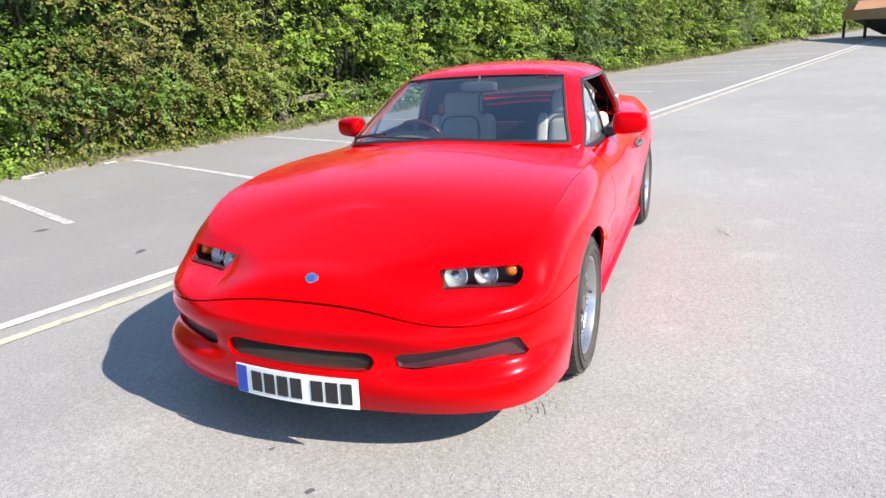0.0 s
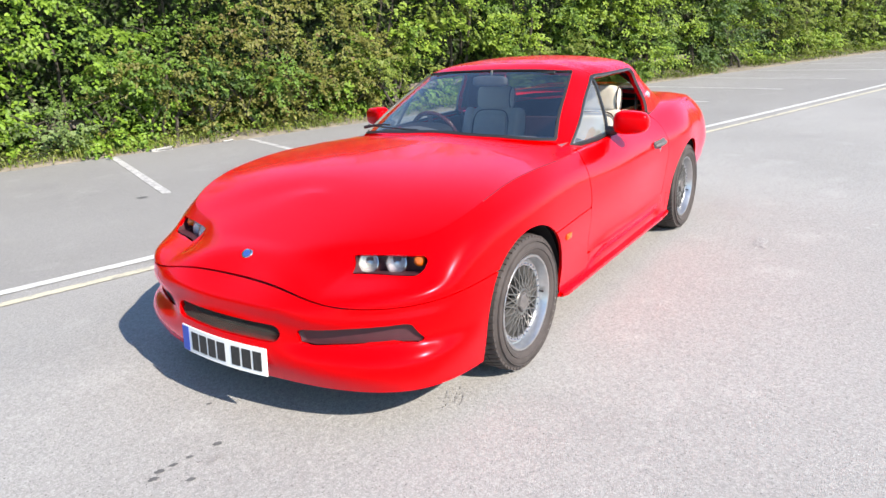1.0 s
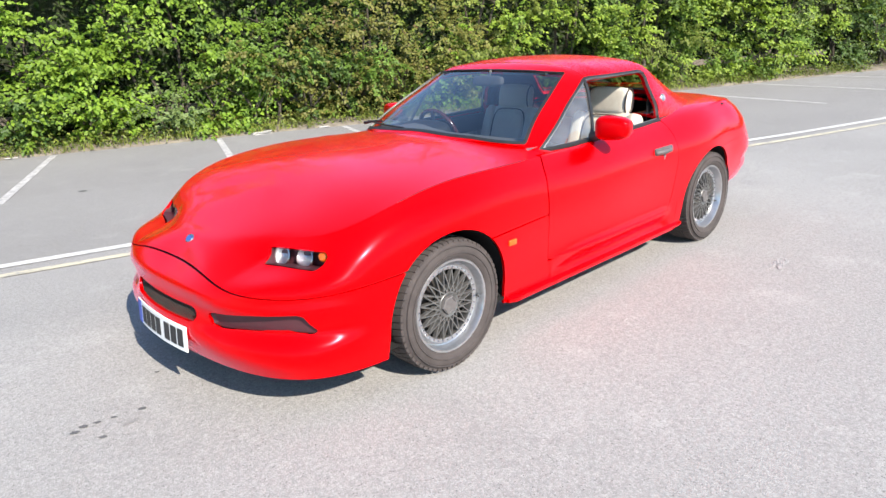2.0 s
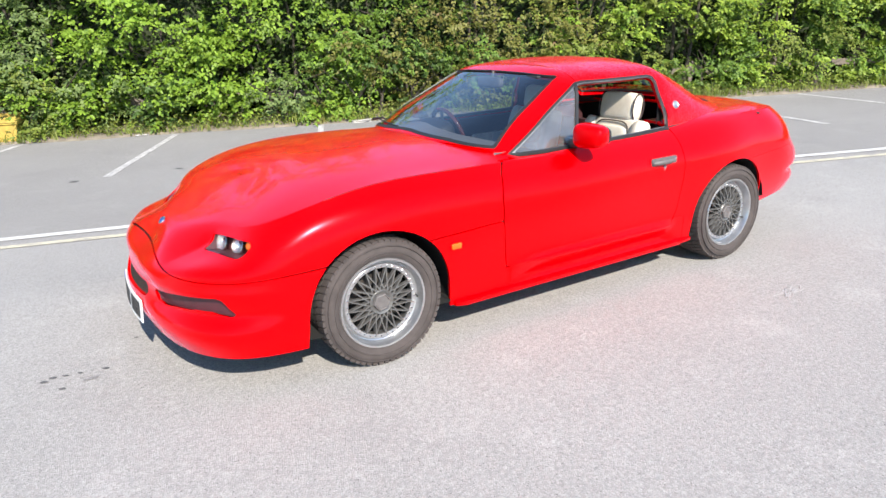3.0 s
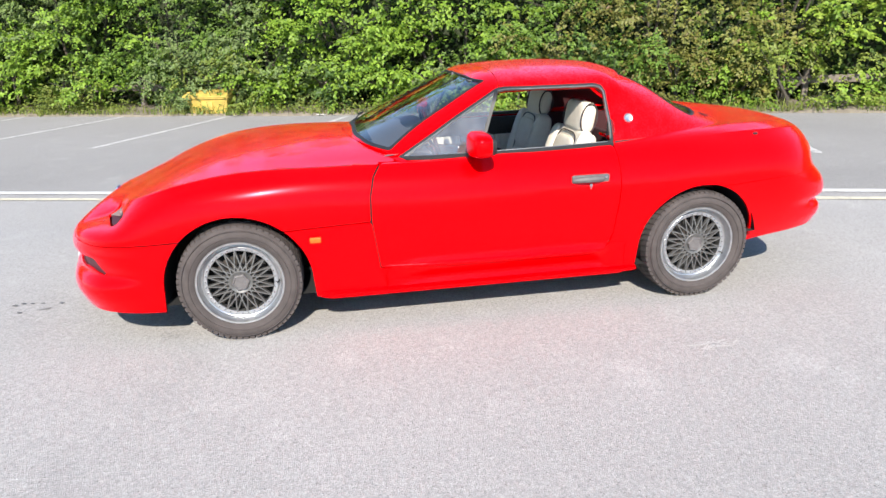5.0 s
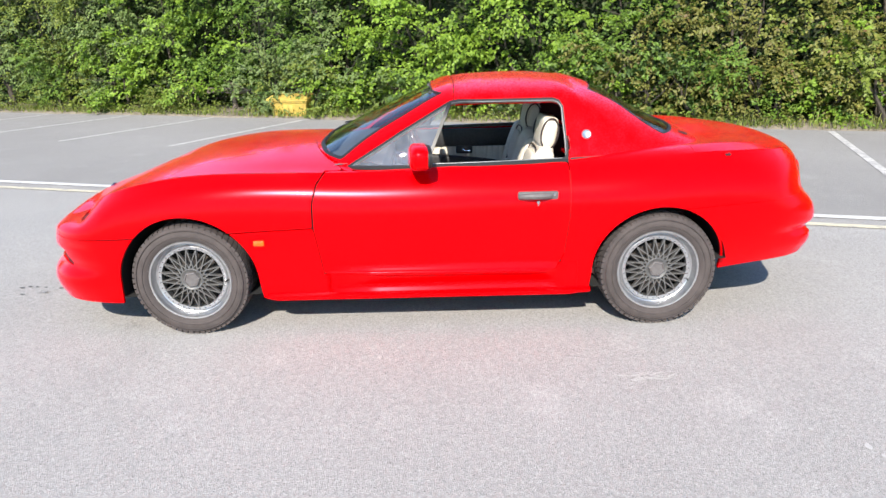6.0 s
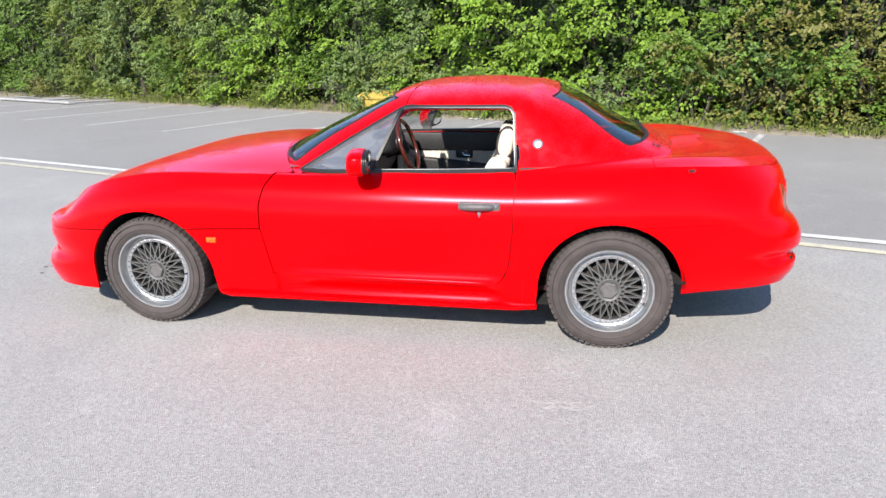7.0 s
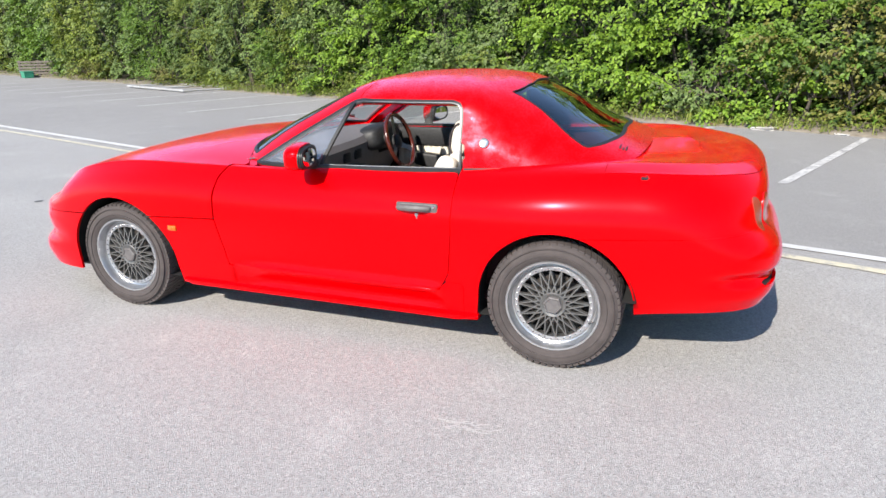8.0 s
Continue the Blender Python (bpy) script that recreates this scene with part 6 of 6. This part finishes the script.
def build_verge():
    verts, faces = [], []
    cols = 260
    prof = ((0.0, -0.03), (0.06, 0.03), (0.35, 0.07), (1.0, 0.10), (2.2, 0.16), (5.0, 0.2))
    for i in range(cols):
        e = -52 + i * 0.54
        wob = 0.16 * noise.noise(Vector((e * 0.6, 3, 0))) + 0.05 * noise.noise(Vector((e * 2.7, 8, 0)))
        for k, (dn, z) in enumerate(prof):
            verts.append(en(e, 9.02 + dn + wob * (1 if k < 4 else 0), z + (0.03 * noise.noise(Vector((e * 2, dn * 3, 1))) if 0 < k < 5 else 0)))
    m = len(prof)
    for i in range(cols - 1):
        for k in range(m - 1):
            a = i * m + k
            faces.append((a, a + m, a + m + 1, a + 1))
    ob = raw("verge", verts, faces, SOIL, smooth=True)
    tagged(ob, "earthy verge with dry litter at the car park's edge", "verge", "", "structure")
    # grass and weeds
    n = 11000
    ee = np.concatenate([rng.uniform(-16, 16, int(n * 0.7)), rng.uniform(-44, 60, n - int(n * 0.7))])
    patch = np.array([noise.noise(Vector((x * 0.7, 4.0, 0))) for x in ee])
    nn = 9.02 + np.abs(rng.normal(0.10, 0.32, n)) + 0.10 * rng.normal(0, 1, n) * 0.6
    keep = rng.uniform(0, 1, n) < np.clip(0.50 + 1.0 * patch, 0.08, 1)
    ee, nn, patch = ee[keep], nn[keep], patch[keep]
    n = len(ee)
    foot = ee[:, None] * E3 + nn[:, None] * N3 + np.array((0, 0, 0.03))
    h = rng.gamma(3.0, 0.030, n) * (1 + 0.8 * np.clip(patch, -0.5, 1)) + 0.05
    lean = rng.normal(0, 0.45, (n, 2))
    a = rng.uniform(0, 2 * math.pi, n)
    w = rng.uniform(0.004, 0.011, n)
    side = np.stack([np.cos(a) * w, np.sin(a) * w, np.zeros(n)], axis=1)
    mid = foot + np.stack([lean[:, 0] * h * 0.3, lean[:, 1] * h * 0.3, h * 0.6], axis=1)
    tip = foot + np.stack([lean[:, 0] * h, lean[:, 1] * h, h * 0.95], axis=1)
    verts = np.stack([foot - side, foot + side, mid + side * 0.8, mid - side * 0.8, tip], axis=1).reshape(-1, 3)
    base = np.arange(n)[:, None] * 5
    faces = [tuple(f) for f in (base + np.array((0, 1, 2, 3)))] + [tuple(f) for f in (base + np.array((3, 2, 4)))]
    ob = raw("verge_grass", verts, faces, GRASS)
    tagged(ob, "tufts of dry and green grass along the verge", "grass", "", "stuff")
    m = 16000
    ee = rng.uniform(-20, 30, m)
    keep = np.array([noise.noise(Vector((x * 0.5, 11.0, 0))) for x in ee]) > -0.15
    ee = ee[keep]
    m = len(ee)
    c = ee[:, None] * E3 + (9.1 + np.abs(rng.normal(0, 0.45, m)))[:, None] * N3 + np.array((0, 0, 1.0)) * (0.05 + np.abs(rng.normal(0, 0.14, m)))[:, None]
    ob = leaf_mass("verge_weeds", c, rng.normal(0, 0.5, (m, 3)) + np.array((0, -0.3, 1.0)), rng.normal(0, 1, (m, 3)), rng.uniform(0.03, 0.075, m), LEAVES["olive"], None)
    tagged(ob, "low leafy weeds along the verge", "weeds", "", "stuff")


def kerb_block(e, n, size, turn):
    bm = bmesh.new()
    box(bm, (-size[0] / 2, -size[1] / 2, 0), (size[0] / 2, size[1] / 2, size[2]), 0.015)
    for v in bm.verts:
        v.co += Vector((rng.normal(0, 0.012), rng.normal(0, 0.012), rng.normal(0, 0.006)))
        v.co.z *= 0.75 + 0.9 * v.co.x
    ob = link("kerb_block", bm, CONCRETE)
    ob.matrix_basis = pose(*en(e, n, 0.0), 0, 0, turn)
    return tagged(ob, "pale broken concrete block at the verge's edge", "concrete block", "broken kerb blocks")


def grit_bin():
    root = thing("grit_bin", "faded yellow plastic grit bin overgrown by the hedge", "grit bin", en(-5.74, 9.45, 0.02))
    root.rotation_euler = (0, 0, math.atan2(E.y, E.x))
    root.scale = (1, 1, 0.76)
    bm = bmesh.new()
    rows = []
    for z, sx, sy in ((0.0, 0.42, 0.26), (0.06, 0.43, 0.27), (0.40, 0.47, 0.30), (0.42, 0.50, 0.33), (0.46, 0.50, 0.33)):
        rows.append([(x * sx, y * sy, z) for x, y in ((-1, -1), (0, -1.02), (1, -1), (1, 0), (1, 1), (0, 1), (-1, 1), (-1, 0))])
    loft(bm, rows)
    link("bin_body", bm, BIN_YELLOW, root, smooth=False)
    bm = bmesh.new()
    rows = []
    for z, sx, sy, o in ((0.462, 0.52, 0.35, 0), (0.50, 0.52, 0.35, 0), (0.60, 0.46, 0.27, 0.06), (0.64, 0.40, 0.18, 0.09)):
        rows.append([(x * sx, y * sy + o, z) for x, y in ((-1, -1), (0, -1), (1, -1), (1, 0), (1, 1), (0, 1), (-1, 1), (-1, 0))])
    loft(bm, rows)
    link("bin_lid", bm, BIN_YELLOW, root, smooth=False)
    bm = bmesh.new()
    box(bm, (-0.13, -0.315, 0.12), (0.13, -0.298, 0.34), 0.004)
    link("bin_label", bm, BIN_YELLOW, root)
    shrub(-5.6, 9.66, 1.5, 1.2, "olive", 0.065, 70, "olive shrub hanging over the grit bin", front=0.50, low=0.40)
    shrub(-5.75, 9.42, 1.0, 0.66, "dark", 0.055, 16, "dark ivy trailing over the grit bin", front=0.26, low=0.36)
    shrub(-5.1, 9.45, 0.5, 0.5, "olive", 0.06, 90, "low olive shoots beside the grit bin", front=0.2, low=0.08)


def steel_frame():
    root = thing("steel_frame", "rusty galvanised steel frame lying flat on the asphalt", "metal frame", (-11.8, 13.25, 0.0))
    GALV = speckled("galvanised_steel", (0.45, 0.45, 0.45), (0.34, 0.32, 0.30), 6, 0.6, 0.3)
    a, b = Vector((-3.95, 1.72, 0)), Vector((0.80, 1.27, 0))
    def bar(name, p, q, r):
        bm = bmesh.new()
        d = q - p
        tube(bm, [p, p.lerp(q, 0.5), q], r, 8)
        link(name, bm, GALV, root)
    z = Vector((0, 0, 0.06))
    bar("side_rail", z, a + z, 0.038)
    bar("side_rail", b + z, a + b + z, 0.038)
    for t in (0.0, 0.5, 1.0):
        bar("cross_bar", a * t + z, a * t + b + z, 0.03)
    for t in np.linspace(0.1, 0.9, 5):
        bar("slat", a * t + z * 0.7, a * t + b + z * 0.7, 0.018)


def pallet_heap():
    root = thing("pallet", "weathered grey wooden pallet standing by the hedge", "pallet", (-26.7, 20.55, 0))
    root.rotation_euler = (0, 0, radians(38))
    for k in range(6):
        bm = bmesh.new()
        box(bm, (-0.85, -0.02, 0.03 + 0.13 * k), (0.85, 0.02, 0.12 + 0.13 * k), 0.006)
        link("slat", bm, TIMBER, root, smooth=False)
    for x in (-0.78, 0.0, 0.78):
        bm = bmesh.new()
        box(bm, (x - 0.05, 0.02, 0.0), (x + 0.05, 0.12, 0.80), 0.006)
        link("bearer", bm, TIMBER, root, smooth=False)
    bm = bmesh.new()
    rows = []
    for z, s in ((0, 0.9), (0.02, 0.92), (0.26, 1.0), (0.28, 1.06), (0.31, 1.06)):
        rows.append([(x * 0.30 * s, y * 0.20 * s, z) for x, y in ((-1, -1), (1, -1), (1, 1), (-1, 1))])
    loft(bm, rows)
    ob = link("crate", bm, GREEN_BOX, None, smooth=False)
    ob.matrix_basis = pose(-26.9, 20.05, 0, 0, 0, -24)
    tagged(ob, "green plastic crate on the asphalt by the pallet", "crate")
    for e, n, s in ((-19.6, 9.3, 0.5), (-26.8, 9.4, 0.8), (-28.0, 9.35, 0.7), (-25.8, 9.5, 0.7)):
        shrub(e, n, s * 1.6, 0.55 * s + 0.3, "russet", 0.06, 60, "dry russet dock plant on the verge", front=0.2, low=0.05)


def rail_fence():
    root = thing("rail_fence", "weathered low timber rail fence buried in the hedge", "fence", en(0, 10.25))
    for k in range(-5, 8):
        bm = bmesh.new()
        x = k * 2.0
        p = E * x
        box(bm, (-0.05, -0.05, -0.1), (0.05, 0.05, 0.70), 0.01, Matrix.Translation(p) @ pose(0, 0, 0, 0, 0, -21.8))
        link("post", bm, TIMBER, root, smooth=False)
        bm = bmesh.new()
        box(bm, (-1.0, -0.075, 0.44), (1.0, -0.045, 0.58), 0.006, Matrix.Translation(p + E) @ pose(0, 0, 0, 0, rng.normal(0, 0.6), -21.8))
        link("rail", bm, TIMBER, root, smooth=False)


def hopper_trailer():
    root = thing("hopper_trailer", "dark steel hopper trailer with a faded orange end box", "trailer", (37.8, -6.9, 0))
    along = Vector((-13.8, -1.9, 0))
    u = along.normalized()
    side = Vector((-u.y, u.x, 0))
    if side.y > 0:
        side = -side
    def prism(name, ring0, ring1, mat):
        bm = bmesh.new()
        loft(bm, [ring0, ring1])
        link(name, bm, mat, root, smooth=False)
    def ring(d, pts):
        return [u * d + side * a + Vector((0, 0, z)) for a, z in pts]
    prism("hopper_end", ring(0.9, ((0.2, 0.86), (2.4, 0.86), (2.3, 0.78), (0.3, 0.78))), ring(3.4, ((0.2, 0.86), (2.4, 0.86), (1.7, 0.14), (0.8, 0.14))), RUST_DARK)
    prism("hopper_body", ring(3.404, ((0.1, 0.86), (2.45, 0.86), (1.7, 0.14), (0.8, 0.14))), ring(13.5, ((0.0, 0.9), (2.5, 0.9), (1.8, 0.14), (0.7, 0.14))), RUST_DARK)
    prism("hopper_rim", ring(0.0, ((0.0, 0.862), (2.5, 0.862), (2.5, 1.30), (0.0, 1.30))), ring(13.8, ((-0.05, 0.905), (2.55, 0.905), (2.55, 1.38), (-0.05, 1.38))), BEIGE)
    prism("end_box", ring(-0.1, ((0.1, 1.304), (1.7, 1.304), (1.4, 1.72), (0.3, 1.72))), ring(1.3, ((0.1, 1.304), (1.7, 1.304), (1.4, 1.72), (0.3, 1.72))), BEIGE)
    for d, a in ((0.1, 0.1), (0.1, 2.4), (2.6, 0.3), (9.0, 0.3), (9.0, 2.2)):
        p = u * d + side * a
        bm = bmesh.new()
        box(bm, (p.x - 0.06, p.y - 0.06, 0.0), (p.x + 0.06, p.y + 0.06, 0.84), 0.01)
        link("leg", bm, RUST_DARK, root, smooth=False)


def ground_marks():
    """Drips, scuffs and pale scrapes on the asphalt."""
    dark = speckled("oil_drip", (0.10, 0.098, 0.10), (0.14, 0.135, 0.137), 40, 0.7)
    mid = speckled("damp_stain", (0.262, 0.252, 0.25), (0.285, 0.275, 0.272), 30, 0.85)
    pale = speckled("pale_scrape", (0.49, 0.475, 0.465), (0.40, 0.39, 0.385), 60, 0.9)
    def blot(x, y, r, mat, stretch=1.0, turn=0.0, z=0.003):
        k = 14
        pts = []
        for i in range(k):
            t = 2 * math.pi * i / k
            rr = r * (1 + 0.14 * rng.normal())
            c, s = rr * math.cos(t) * stretch, rr * math.sin(t)
            pts.append((x + c * math.cos(turn) - s * math.sin(turn), y + c * math.sin(turn) + s * math.cos(turn), z + camber(x, y)))
        ob = raw("ground_stain", pts, [tuple(range(k))], mat)
        tagged(ob, "small stain on the asphalt", "stain", "", "structure")
    for x, y in ((-1.12, -0.14), (-1.23, -0.12), (-1.29, -0.11), (-1.34, -0.10), (-1.38, -0.12), (-1.31, -0.24), (-0.95, 0.14)):
        blot(x, y, rng.uniform(0.008, 0.014), dark, 1.5, -0.6)
    for x, y, r in ((0.26, 5.49, 0.045), (1.57, 4.71, 0.05), (1.15, 2.98, 0.04), (-0.93, 5.52, 0.05), (-2.85, 0.84, 0.035)):
        blot(x, y, r, dark, 1.3, rng.uniform(0, 3))
    for cx, cy, w, count in ((-1.19, -0.21, 0.022, 24), (-0.38, -0.75, 0.05, 26), (2.25, -1.45, 0.035, 22)):
        for _ in range(count):
            blot(cx + rng.normal(0, w), cy + rng.normal(0, w * 0.5), rng.uniform(0.0015, 0.004), mid, rng.uniform(1.5, 6), rng.normal(0.4, 0.3), 0.0022 + rng.uniform(0, 0.002))
    for x, y in ((2.88, -2.02), (2.73, -1.90), (2.98, -2.06), (3.58, -2.21), (3.61, -2.17), (2.90, -2.08)):
        blot(x, y, rng.uniform(0.006, 0.014), pale, 1.6, rng.uniform(0, 3))
    for cx, cy, w, count in ((2.24, -1.46, 0.050, 46), (0.92, -1.17, 0.09, 8), (-0.90, -0.52, 0.08, 5)):
        for _ in range(count):
            blot(cx + rng.normal(0, w), cy + rng.normal(0, w * 0.6), rng.uniform(0.0015, 0.0045), pale, rng.uniform(3, 10), rng.normal(0.25, 0.25), 0.0022 + rng.uniform(0, 0.002))


build_backing()
build_hedge()
build_verge()
grit_bin()
rail_fence()
for e, n, s, t in ((0.72, 9.02, (0.34, 0.12, 0.06), -20), (1.85, 9.02, (0.16, 0.08, 0.035), -35), (-3.2, 9.1, (0.2, 0.1, 0.04), -28)):
    kerb_block(e, n, s, t)
steel_frame()
pallet_heap()
hopper_trailer()
ground_marks()
